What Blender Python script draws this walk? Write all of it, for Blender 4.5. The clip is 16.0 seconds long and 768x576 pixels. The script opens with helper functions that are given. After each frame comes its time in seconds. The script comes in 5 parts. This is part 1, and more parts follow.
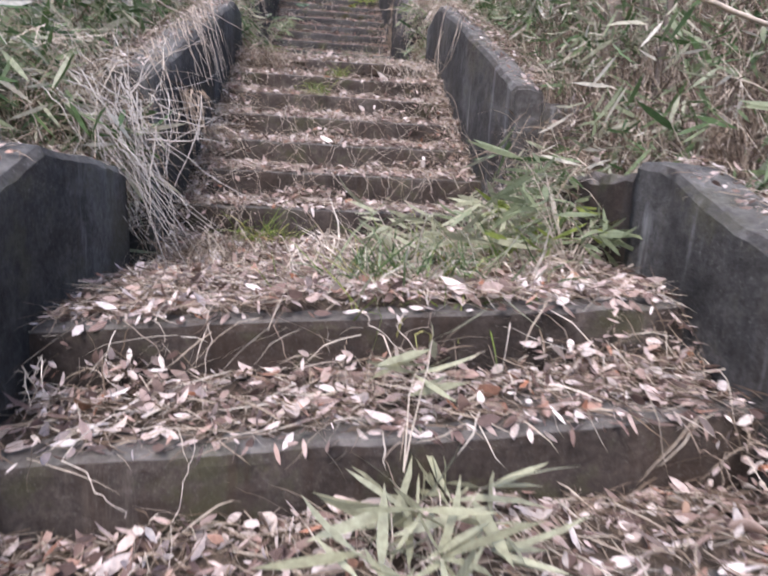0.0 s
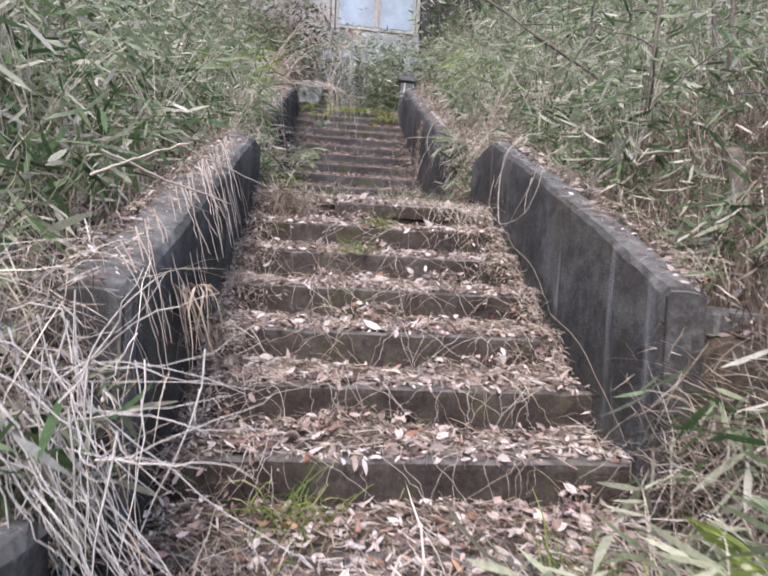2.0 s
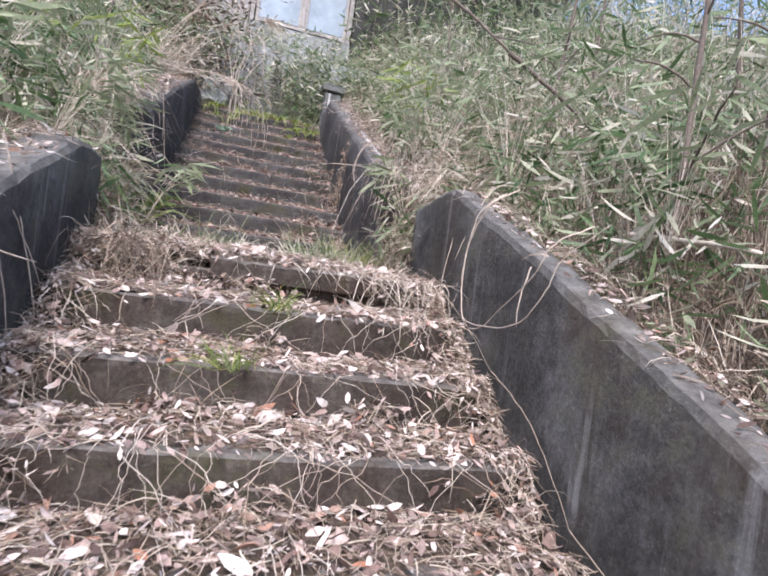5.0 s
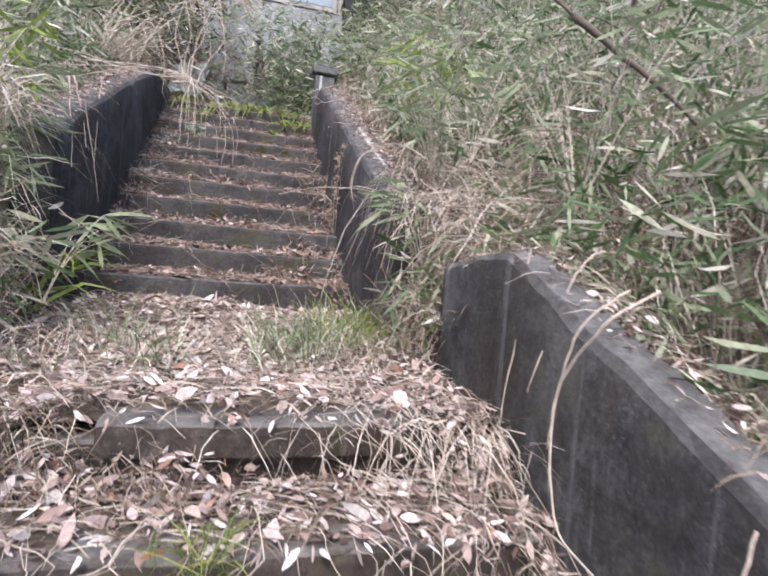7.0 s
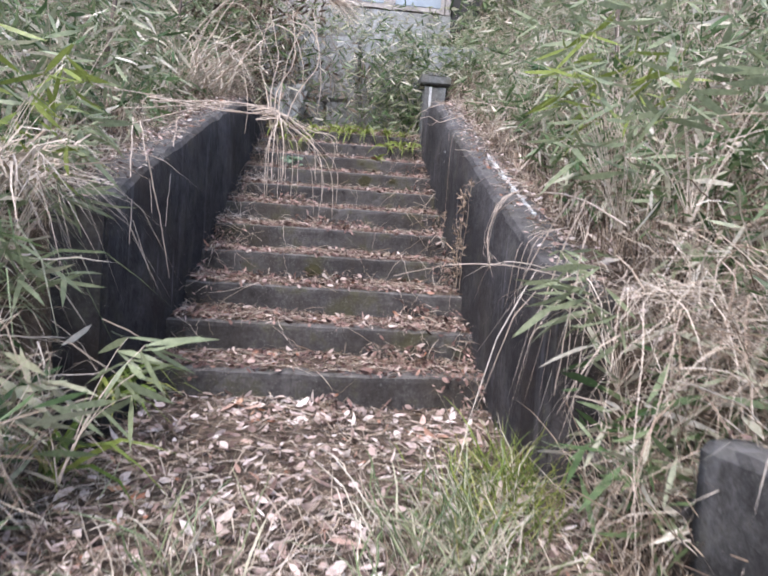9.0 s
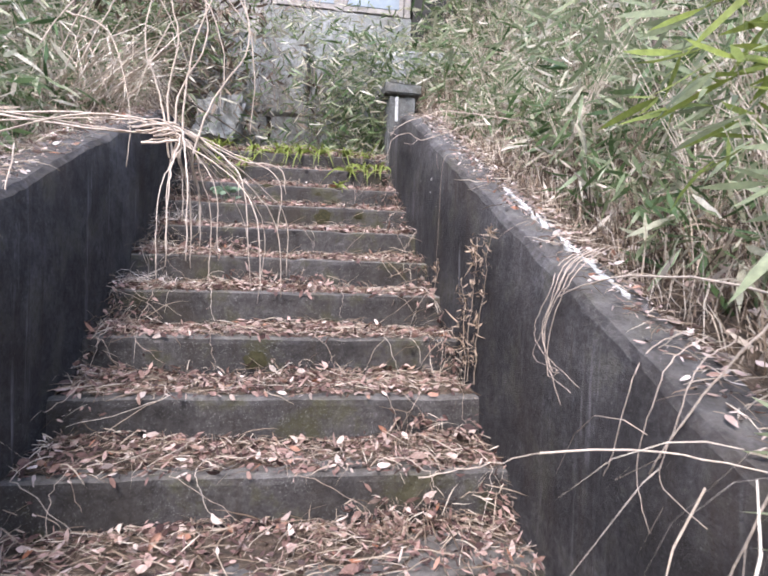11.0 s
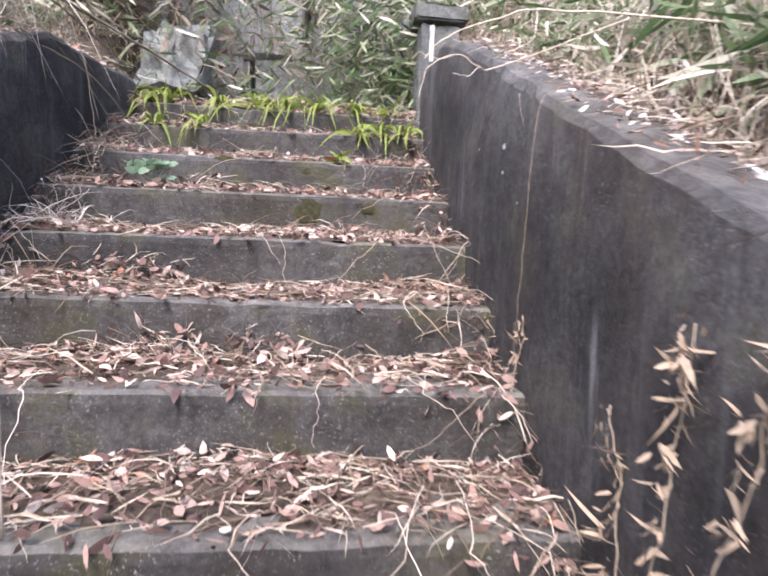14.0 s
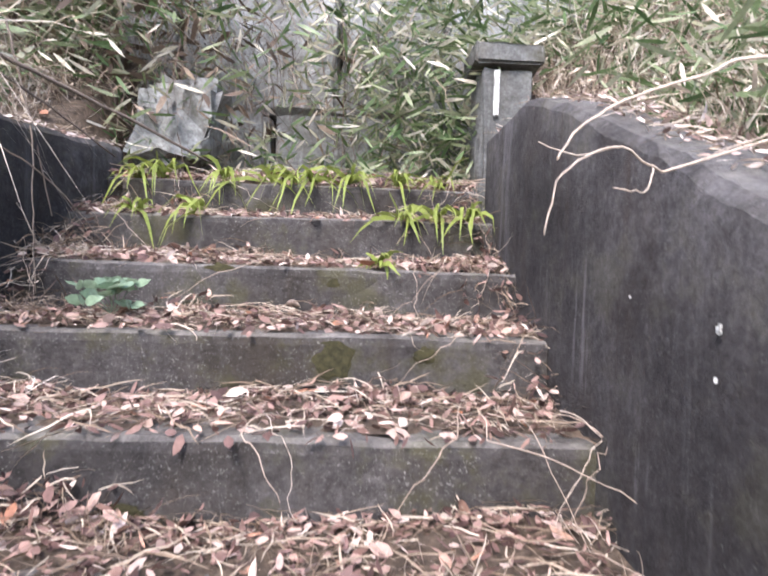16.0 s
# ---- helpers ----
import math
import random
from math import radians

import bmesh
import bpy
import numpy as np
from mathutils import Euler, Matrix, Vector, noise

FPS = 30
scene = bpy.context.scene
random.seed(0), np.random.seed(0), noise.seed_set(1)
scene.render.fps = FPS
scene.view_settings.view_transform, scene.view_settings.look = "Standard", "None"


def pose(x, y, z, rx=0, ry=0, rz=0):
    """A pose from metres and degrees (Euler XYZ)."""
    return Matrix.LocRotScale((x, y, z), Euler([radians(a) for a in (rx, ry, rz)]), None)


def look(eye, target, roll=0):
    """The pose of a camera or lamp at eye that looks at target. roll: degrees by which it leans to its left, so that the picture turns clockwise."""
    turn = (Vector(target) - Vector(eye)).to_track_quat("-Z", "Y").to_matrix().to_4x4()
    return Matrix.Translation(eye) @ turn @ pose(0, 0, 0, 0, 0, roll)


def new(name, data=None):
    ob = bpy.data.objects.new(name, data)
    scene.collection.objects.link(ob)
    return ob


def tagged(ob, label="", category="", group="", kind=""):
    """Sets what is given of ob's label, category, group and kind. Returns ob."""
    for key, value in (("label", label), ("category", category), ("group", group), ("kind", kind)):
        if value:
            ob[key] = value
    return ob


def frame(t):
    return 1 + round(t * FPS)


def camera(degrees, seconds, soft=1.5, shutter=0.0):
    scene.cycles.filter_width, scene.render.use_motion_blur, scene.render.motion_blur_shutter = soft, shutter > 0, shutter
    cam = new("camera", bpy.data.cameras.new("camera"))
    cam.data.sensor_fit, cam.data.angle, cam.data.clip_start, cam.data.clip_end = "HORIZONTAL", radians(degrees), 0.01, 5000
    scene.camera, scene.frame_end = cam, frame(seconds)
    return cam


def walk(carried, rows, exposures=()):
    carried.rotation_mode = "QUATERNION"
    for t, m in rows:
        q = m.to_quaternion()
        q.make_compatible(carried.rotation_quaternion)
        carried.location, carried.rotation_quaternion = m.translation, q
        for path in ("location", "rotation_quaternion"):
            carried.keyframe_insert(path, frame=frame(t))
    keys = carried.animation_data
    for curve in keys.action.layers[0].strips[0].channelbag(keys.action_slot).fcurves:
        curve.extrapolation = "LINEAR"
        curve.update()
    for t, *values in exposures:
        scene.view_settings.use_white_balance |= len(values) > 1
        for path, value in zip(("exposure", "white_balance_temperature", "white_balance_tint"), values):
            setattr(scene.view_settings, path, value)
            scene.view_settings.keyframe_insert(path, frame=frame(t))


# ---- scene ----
cam = camera(69.7, 16.0, soft=1.9, shutter=0.3)
PATH = [
    (0, (0.12, -3.624, -0.223), (0.343, -1.672, -0.601), 2.7),
    (0.5, (0.081, -3.396, -0.121), (0.201, -1.416, -0.375), 2.0),
    (1, (-0.02, -3.098, 0.074), (0.28, -1.132, -0.142), 2.5),
    (1.5, (-0.007, -2.831, 0.177), (0.263, -0.858, -0.012), 2.1),
    (2, (-0.106, -2.567, 0.283), (0.104, -0.579, 0.225), 3.0),
    (2.5, (-0.137, -2.34, 0.44), (0.356, -0.407, 0.29), 3.1),
    (3, (-0.081, -2.112, 0.53), (0.372, -0.165, 0.48), 3.5),
    (3.5, (-0.075, -1.934, 0.611), (0.265, 0.037, 0.594), 3.0),
    (3.7, (-0.112, -1.814, 0.622), (0.302, 0.143, 0.638), 5.3),
    (5.8, (0.088, -0.796, 0.895), (0.698, 1.109, 0.878), 6.2),
    (6, (0.072, -0.638, 0.971), (0.613, 1.283, 0.835), 2.2),
    (6.5, (0.146, -0.396, 1.048), (0.77, 1.504, 1.032), 6.2),
    (7, (0.252, -0.165, 1.207), (0.759, 1.768, 1.129), 4.7),
    (7.5, (0.187, 0.1, 1.263), (0.562, 2.065, 1.284), 6.9),
    (8, (0.205, 0.327, 1.398), (0.777, 2.239, 1.268), 5.4),
    (8.5, (0.259, 0.572, 1.512), (0.576, 2.539, 1.335), 1.3),
    (9, (0.23, 0.787, 1.599), (0.38, 2.779, 1.5), 3.6),
    (9.2, (0.212, 0.893, 1.68), (0.458, 2.874, 1.561), 3.5),
    (11.3, (0.196, 2.011, 1.896), (0.515, 3.985, 1.877), 1.7),
    (11.5, (0.193, 2.058, 1.903), (0.516, 4.031, 1.898), 3.5),
    (12, (0.268, 2.343, 1.983), (0.425, 4.336, 1.913), 4.1),
    (12.5, (0.276, 2.624, 2.074), (0.471, 4.612, 1.974), 3.9),
    (13, (0.268, 2.877, 2.114), (0.762, 4.809, 1.96), 2.3),
    (13.5, (0.358, 3.165, 2.082), (0.83, 5.105, 1.963), 3.3),
    (14, (0.441, 3.444, 2.156), (0.661, 5.426, 2.011), 2.1),
    (14.5, (0.365, 3.762, 2.224), (0.487, 5.749, 2.034), 4.2),
    (15, (0.334, 3.925, 2.341), (0.436, 5.921, 2.265), 3.5),
    (15.5, (0.434, 4.128, 2.421), (0.593, 6.119, 2.312), 1.5),
    (16, (0.435, 4.263, 2.525), (0.525, 6.261, 2.485), 1.7),
]
EXPOSURES = [(0.0, 1.33, 6120, 19), (1.5, 1.38, 6120, 17), (3.0, 1.62, 6120, 17), (6.0, 1.66, 6120, 17), (6.8, 1.58, 6120, 17), (9.0, 1.6, 6050, 17), (12.0, 1.98, 6220, 18), (12.6, 1.97, 6220, 18), (14.5, 2.24, 6240, 18), (16.0, 2.2, 6260, 18)]
walk(cam, [(t, look(eye, target, roll)) for t, eye, target, roll in PATH], EXPOSURES)

# ---- world and light: a bright overcast winter day ----
world = bpy.data.worlds.new("overcast_sky")
scene.world = world
world.use_nodes = True
wt = world.node_tree
sky = wt.nodes.new("ShaderNodeTexSky")
sky.sky_type = "NISHITA"
sky.sun_disc = False
sky.sun_elevation, sky.sun_rotation = radians(50), radians(200)
sky.air_density, sky.dust_density, sky.ozone_density = 1.0, 2.0, 1.0
wt.nodes["Background"].inputs["Strength"].default_value = 0.14
wt.links.new(sky.outputs[0], wt.nodes["Background"].inputs["Color"])
sun_data = bpy.data.lights.new("sun", "SUN")
sun_data.energy, sun_data.angle, sun_data.color = 1.5, radians(20), (1.0, 0.97, 0.93)
sun = new("sun", sun_data)
sun.rotation_euler = Euler((radians(38), 0, radians(-20)))

RNG = np.random.default_rng(7)


# ---- materials ----
def mat_start(name, rough=0.9):
    m = bpy.data.materials.new(name)
    m.use_nodes = True
    nt = m.node_tree
    b = nt.nodes["Principled BSDF"]
    b.inputs["Roughness"].default_value = rough
    b.inputs["Specular IOR Level"].default_value = 0.3
    return m, nt, b


def node(nt, kind, **sets):
    n = nt.nodes.new(kind)
    for key, v in sets.items():
        n.inputs[key.replace("_", " ")].default_value = v
    return n


def ramp(nt, src, stops):
    r = nt.nodes.new("ShaderNodeValToRGB")
    e = r.color_ramp.elements
    while len(e) < len(stops):
        e.new(0.5)
    for k, (p, c) in zip(e, stops):
        k.position = p
        k.color = (*c, 1) if len(c) == 3 else c
    nt.links.new(src, r.inputs[0])
    return r.outputs[0]


def mix(nt, fac, a, b, how="MIX"):
    n = nt.nodes.new("ShaderNodeMix")
    n.data_type, n.blend_type = "RGBA", how
    for sock, v in ((n.inputs[0], fac), (n.inputs[6], a), (n.inputs[7], b)):
        if isinstance(v, (int, float)):
            sock.default_value = v
        elif isinstance(v, tuple):
            sock.default_value = (*v, 1)
        else:
            nt.links.new(v, sock)
    return n.outputs[2]


def coords(nt, scale=(1, 1, 1)):
    tc = nt.nodes.new("ShaderNodeTexCoord")
    mp = nt.nodes.new("ShaderNodeMapping")
    mp.inputs["Scale"].default_value = scale
    nt.links.new(tc.outputs["Object"], mp.inputs[0])
    return mp.outputs[0]


def noise_tex(nt, vec, scale, detail=6, rough=0.6):
    n = node(nt, "ShaderNodeTexNoise", Scale=scale, Detail=detail, Roughness=rough)
    nt.links.new(vec, n.inputs["Vector"])
    return n.outputs[0]


def bump(nt, b, height, strength, dist=0.01):
    n = node(nt, "ShaderNodeBump", Strength=strength, Distance=dist)
    nt.links.new(height, n.inputs["Height"])
    nt.links.new(n.outputs[0], b.inputs["Normal"])


def concrete(name, dark, mid, pale, streaks, moss, top, speck=0.3, stain=(0.05, 0.034, 0.022)):
    """Old cast concrete: cloudy tone, weather streaks in patches, brown stains, moss, specks, a pale skin on level faces."""
    m, nt, b = mat_start(name, 0.93)
    v = coords(nt)
    col = ramp(nt, noise_tex(nt, v, 2.1, 12, 0.74), [(0.34, dark), (0.5, mid), (0.68, pale)])
    fine = ramp(nt, noise_tex(nt, v, 14, 8, 0.75), [(0.3, (0.62, 0.6, 0.58)), (0.7, (1.35, 1.35, 1.36))])
    col = mix(nt, 1.0, col, fine, "MULTIPLY")
    grit = ramp(nt, noise_tex(nt, v, 52, 6, 0.8), [(0.36, (0.66, 0.65, 0.63)), (0.64, (1.34, 1.34, 1.34))])
    col = mix(nt, 1.0, col, grit, "MULTIPLY")
    br = ramp(nt, noise_tex(nt, coords(nt, (1.6, 1.6, 0.7)), 1.4, 7, 0.65), [(0.5, (0, 0, 0)), (0.7, (1, 1, 1))])
    col = mix(nt, mix(nt, 0.75, (0, 0, 0), br), col, stain)
    patch = ramp(nt, noise_tex(nt, coords(nt, (1, 1, 0.5)), 1.1, 3, 0.5), [(0.36, (0, 0, 0)), (0.58, (1, 1, 1))])
    st = ramp(nt, noise_tex(nt, coords(nt, (7, 7, 0.35)), 1.0, 7, 0.7), [(0.56, (0, 0, 0)), (0.7, (1, 1, 1))])
    st = mix(nt, 1.0, st, patch, "MULTIPLY")
    col = mix(nt, mix(nt, streaks, (0, 0, 0), st), col, tuple(min(1, c * 1.5) for c in pale))
    fs = ramp(nt, noise_tex(nt, coords(nt, (26, 26, 2.2)), 1.0, 8, 0.8), [(0.3, (0.88, 0.88, 0.89)), (0.7, (1.12, 1.12, 1.13))])
    col = mix(nt, 1.0, col, fs, "MULTIPLY")
    mo = ramp(nt, noise_tex(nt, v, 4.2, 8, 0.72), [(0.52, (0, 0, 0)), (0.62, (1, 1, 1))])
    col = mix(nt, mix(nt, moss, (0, 0, 0), mo), col, (0.05, 0.047, 0.02))
    drip = ramp(nt, noise_tex(nt, coords(nt, (12, 12, 0.8)), 1.0, 6, 0.68), [(0.6, (0, 0, 0)), (0.7, (1, 1, 1))])
    drip = mix(nt, 1.0, drip, ramp(nt, noise_tex(nt, coords(nt, (1.3, 1.3, 1.6)), 1.7, 4, 0.6), [(0.45, (0, 0, 0)), (0.62, (1, 1, 1))]), "MULTIPLY")
    col = mix(nt, mix(nt, min(1, streaks * 1.1), (0, 0, 0), drip), col, tuple(min(1, c * 2.1) for c in pale))
    rust = ramp(nt, noise_tex(nt, coords(nt, (9, 9, 0.5)), 1.3, 6, 0.65), [(0.57, (0, 0, 0)), (0.7, (1, 1, 1))])
    col = mix(nt, mix(nt, 0.6, (0, 0, 0), rust), col, stain)
    sp = ramp(nt, noise_tex(nt, v, 150, 4, 0.65), [(0.58, (0, 0, 0)), (0.72, (1, 1, 1))])
    sp = mix(nt, 1.0, sp, ramp(nt, noise_tex(nt, v, 5.5, 5, 0.7), [(0.38, (0.1, 0.1, 0.1)), (0.62, (1, 1, 1))]), "MULTIPLY")
    col = mix(nt, mix(nt, speck, (0, 0, 0), sp), col, (0.34, 0.33, 0.31))
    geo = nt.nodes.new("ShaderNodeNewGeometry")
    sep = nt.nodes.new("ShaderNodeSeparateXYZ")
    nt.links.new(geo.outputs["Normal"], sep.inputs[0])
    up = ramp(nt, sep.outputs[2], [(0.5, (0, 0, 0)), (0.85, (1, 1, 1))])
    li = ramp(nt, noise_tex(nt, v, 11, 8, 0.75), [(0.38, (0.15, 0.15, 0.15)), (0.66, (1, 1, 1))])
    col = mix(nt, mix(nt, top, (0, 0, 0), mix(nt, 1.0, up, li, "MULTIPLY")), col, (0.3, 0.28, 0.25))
    nt.links.new(col, b.inputs["Base Color"])
    bump(nt, b, noise_tex(nt, v, 38, 9, 0.75), 0.8, 0.014)
    return m


def foliage(name, stops, rough=0.6, translucent=0.25, grain=60.0):
    """Leaves and stalks: a colour of its own for every piece, with fine mottling."""
    m, nt, b = mat_start(name, rough)
    geo = nt.nodes.new("ShaderNodeNewGeometry")
    col = ramp(nt, geo.outputs["Random Per Island"], stops)
    v = coords(nt)
    sh = ramp(nt, noise_tex(nt, v, grain, 4, 0.6), [(0.3, (0.7, 0.68, 0.66)), (0.7, (1.15, 1.13, 1.1))])
    col = mix(nt, 1.0, col, sh, "MULTIPLY")
    nt.links.new(col, b.inputs["Base Color"])
    if translucent:
        tr = nt.nodes.new("ShaderNodeBsdfTranslucent")
        ms = nt.nodes.new("ShaderNodeMixShader")
        ms.inputs[0].default_value = translucent
        nt.links.new(col, tr.inputs[0])
        nt.links.new(b.outputs[0], ms.inputs[1])
        nt.links.new(tr.outputs[0], ms.inputs[2])
        nt.links.new(ms.outputs[0], nt.nodes["Material Output"].inputs["Surface"])
    return m


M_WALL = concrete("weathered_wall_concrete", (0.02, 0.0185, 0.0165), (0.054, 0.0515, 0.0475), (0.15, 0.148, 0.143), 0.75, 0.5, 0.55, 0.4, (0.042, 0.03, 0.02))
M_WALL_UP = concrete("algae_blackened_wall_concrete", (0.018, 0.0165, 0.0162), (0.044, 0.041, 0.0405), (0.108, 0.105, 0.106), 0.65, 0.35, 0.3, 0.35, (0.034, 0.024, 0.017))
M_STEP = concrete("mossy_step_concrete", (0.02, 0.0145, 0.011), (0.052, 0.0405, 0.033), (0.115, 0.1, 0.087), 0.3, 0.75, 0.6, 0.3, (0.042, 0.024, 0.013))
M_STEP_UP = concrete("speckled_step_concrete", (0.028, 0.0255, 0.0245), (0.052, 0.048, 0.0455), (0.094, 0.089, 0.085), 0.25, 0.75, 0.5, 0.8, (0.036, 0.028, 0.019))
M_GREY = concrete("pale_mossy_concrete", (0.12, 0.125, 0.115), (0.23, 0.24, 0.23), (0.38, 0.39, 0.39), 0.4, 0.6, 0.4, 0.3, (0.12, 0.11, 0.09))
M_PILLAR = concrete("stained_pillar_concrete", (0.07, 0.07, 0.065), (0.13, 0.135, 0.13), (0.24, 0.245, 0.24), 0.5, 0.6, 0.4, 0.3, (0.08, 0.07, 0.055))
M_LITTER = foliage("dead_leaves", [(0.0, (0.08, 0.052, 0.045)), (0.15, (0.23, 0.155, 0.13)), (0.38, (0.45, 0.345, 0.305)), (0.62, (0.63, 0.525, 0.48)), (0.88, (0.77, 0.7, 0.65)), (1.0, (0.36, 0.16, 0.09))], 0.7, 0.1)
M_RUST = foliage("rusty_dead_leaves", [(0.0, (0.055, 0.034, 0.032)), (0.25, (0.15, 0.09, 0.08)), (0.55, (0.29, 0.185, 0.155)), (0.78, (0.43, 0.31, 0.27)), (0.93, (0.64, 0.55, 0.49)), (1.0, (0.3, 0.12, 0.06))], 0.7, 0.1)
M_STRAW = foliage("dry_straw", [(0.0, (0.1, 0.07, 0.05)), (0.3, (0.24, 0.18, 0.13)), (0.65, (0.4, 0.33, 0.255)), (1.0, (0.6, 0.54, 0.45))], 0.7, 0.12)
M_PALE = foliage("bleached_straw", [(0.0, (0.4, 0.33, 0.26)), (0.5, (0.58, 0.5, 0.41)), (1.0, (0.72, 0.66, 0.57))], 0.65, 0.1)
M_GREEN = foliage("bamboo_leaves", [(0.0, (0.05, 0.09, 0.035)), (0.25, (0.11, 0.175, 0.07)), (0.5, (0.205, 0.26, 0.135)), (0.7, (0.345, 0.37, 0.245)), (0.86, (0.52, 0.495, 0.38)), (1.0, (0.68, 0.65, 0.56))], 0.38, 0.35)
M_FRESH = foliage("fresh_green_blades", [(0.0, (0.09, 0.15, 0.03)), (0.5, (0.2, 0.27, 0.06)), (0.8, (0.34, 0.36, 0.1)), (1.0, (0.5, 0.46, 0.2))], 0.4, 0.35)
M_PALEGREEN = foliage("half_bleached_bamboo_leaves", [(0.0, (0.08, 0.13, 0.06)), (0.3, (0.19, 0.25, 0.12)), (0.55, (0.36, 0.375, 0.245)), (0.75, (0.54, 0.5, 0.38)), (1.0, (0.7, 0.66, 0.56))], 0.45, 0.25)
M_TWIG = foliage("pale_dead_vine", [(0.0, (0.3, 0.23, 0.18)), (0.5, (0.47, 0.39, 0.32)), (1.0, (0.62, 0.55, 0.47))], 0.8, 0.0)
M_BARK = foliage("grey_brown_bark", [(0.0, (0.07, 0.055, 0.045)), (1.0, (0.17, 0.14, 0.115))], 0.9, 0.0)
M_BROWN = foliage("brown_dead_stalks", [(0.0, (0.05, 0.035, 0.026)), (0.5, (0.13, 0.095, 0.07)), (0.85, (0.25, 0.195, 0.145)), (1.0, (0.42, 0.35, 0.27))], 0.75, 0.05)
M_ASH = foliage("ash_grey_straw", [(0.0, (0.3, 0.26, 0.225)), (0.5, (0.5, 0.455, 0.41)), (1.0, (0.7, 0.66, 0.61))], 0.7, 0.05)
M_CURL = foliage("curled_tan_leaves", [(0.0, (0.15, 0.105, 0.075)), (0.5, (0.31, 0.235, 0.17)), (1.0, (0.48, 0.39, 0.3))], 0.75, 0.1)
M_IVY = foliage("pale_green_leaf", [(0.0, (0.13, 0.22, 0.14)), (1.0, (0.3, 0.4, 0.28))], 0.4, 0.3)


def soil_material():
    m, nt, b = mat_start("leafy_soil", 0.95)
    v = coords(nt)
    a = ramp(nt, noise_tex(nt, v, 3.0, 9, 0.7), [(0.3, (0.045, 0.034, 0.026)), (0.5, (0.11, 0.085, 0.065)), (0.72, (0.2, 0.16, 0.12))])
    c = ramp(nt, noise_tex(nt, v, 38, 5, 0.7), [(0.4, (0.6, 0.58, 0.55)), (0.7, (1.5, 1.4, 1.3))])
    nt.links.new(mix(nt, 1.0, a, c, "MULTIPLY"), b.inputs["Base Color"])
    bump(nt, b, noise_tex(nt, v, 30, 8, 0.75), 0.9, 0.03)
    return m


M_SOIL = soil_material()


def plain(name, col, rough, grain=0.15, scale=12.0, metal=0.0):
    m, nt, b = mat_start(name, rough)
    v = coords(nt)
    lo, hi = tuple(c * (1 - grain) for c in col), tuple(min(1, c * (1 + grain)) for c in col)
    nt.links.new(ramp(nt, noise_tex(nt, v, scale, 7, 0.65), [(0.3, lo), (0.7, hi)]), b.inputs["Base Color"])
    b.inputs["Metallic"].default_value = metal
    bump(nt, b, noise_tex(nt, v, scale * 6, 4), 0.25, 0.004)
    return m


M_PANEL = plain("faded_blue_white_paint", (0.25, 0.295, 0.335), 0.6, 0.22, 3)
M_FRAME = plain("grey_weathered_wood", (0.28, 0.26, 0.24), 0.8, 0.3, 9)
M_ROOF = plain("dark_roof_sheet", (0.09, 0.09, 0.1), 0.6, 0.3, 6)
M_DARK = plain("dark_boarding", (0.05, 0.048, 0.045), 0.85, 0.4, 6)
M_POST = plain("white_flaking_paint", (0.42, 0.42, 0.4), 0.7, 0.55, 26)


# ---- mesh helpers ----
def mesh_object(name, verts, faces, material, parent=None, label="", smooth=False):
    me = bpy.data.meshes.new(name)
    me.from_pydata(verts, [], faces)
    me.update()
    me.materials.append(material)
    if smooth:
        me.polygons.foreach_set("use_smooth", [True] * len(me.polygons))
    ob = new(name, me)
    if parent:
        ob.parent = parent
    if label:
        ob["label"] = label
    return ob


def part(name, bm, material, parent=None, label="", smooth=False):
    me = bpy.data.meshes.new(name)
    bm.normal_update()
    bm.to_mesh(me)
    bm.free()
    me.materials.append(material)
    if smooth:
        me.polygons.foreach_set("use_smooth", [True] * len(me.polygons))
    ob = new(name, me)
    if parent:
        ob.parent = parent
    if label:
        ob["label"] = label
    return ob


def array_mesh(name, verts, quads, tris, material):
    """A mesh out of numpy arrays of corners, four-sided and three-sided faces."""
    me = bpy.data.meshes.new(name)
    nq, nt = len(quads), len(tris)
    loops = np.concatenate([quads.ravel(), tris.ravel()]).astype(np.int32)
    starts = np.concatenate([np.arange(nq) * 4, nq * 4 + np.arange(nt) * 3]).astype(np.int32)
    me.vertices.add(len(verts))
    me.vertices.foreach_set("co", np.ascontiguousarray(verts, np.float32).ravel())
    me.loops.add(len(loops))
    me.loops.foreach_set("vertex_index", loops)
    me.polygons.add(nq + nt)
    me.polygons.foreach_set("loop_start", starts)
    me.polygons.foreach_set("use_smooth", np.ones(nq + nt, bool))
    me.update(calc_edges=True)
    me.materials.append(material)
    return new(name, me)


def unit(v):
    return v / np.maximum(np.linalg.norm(v, axis=-1, keepdims=True), 1e-9)


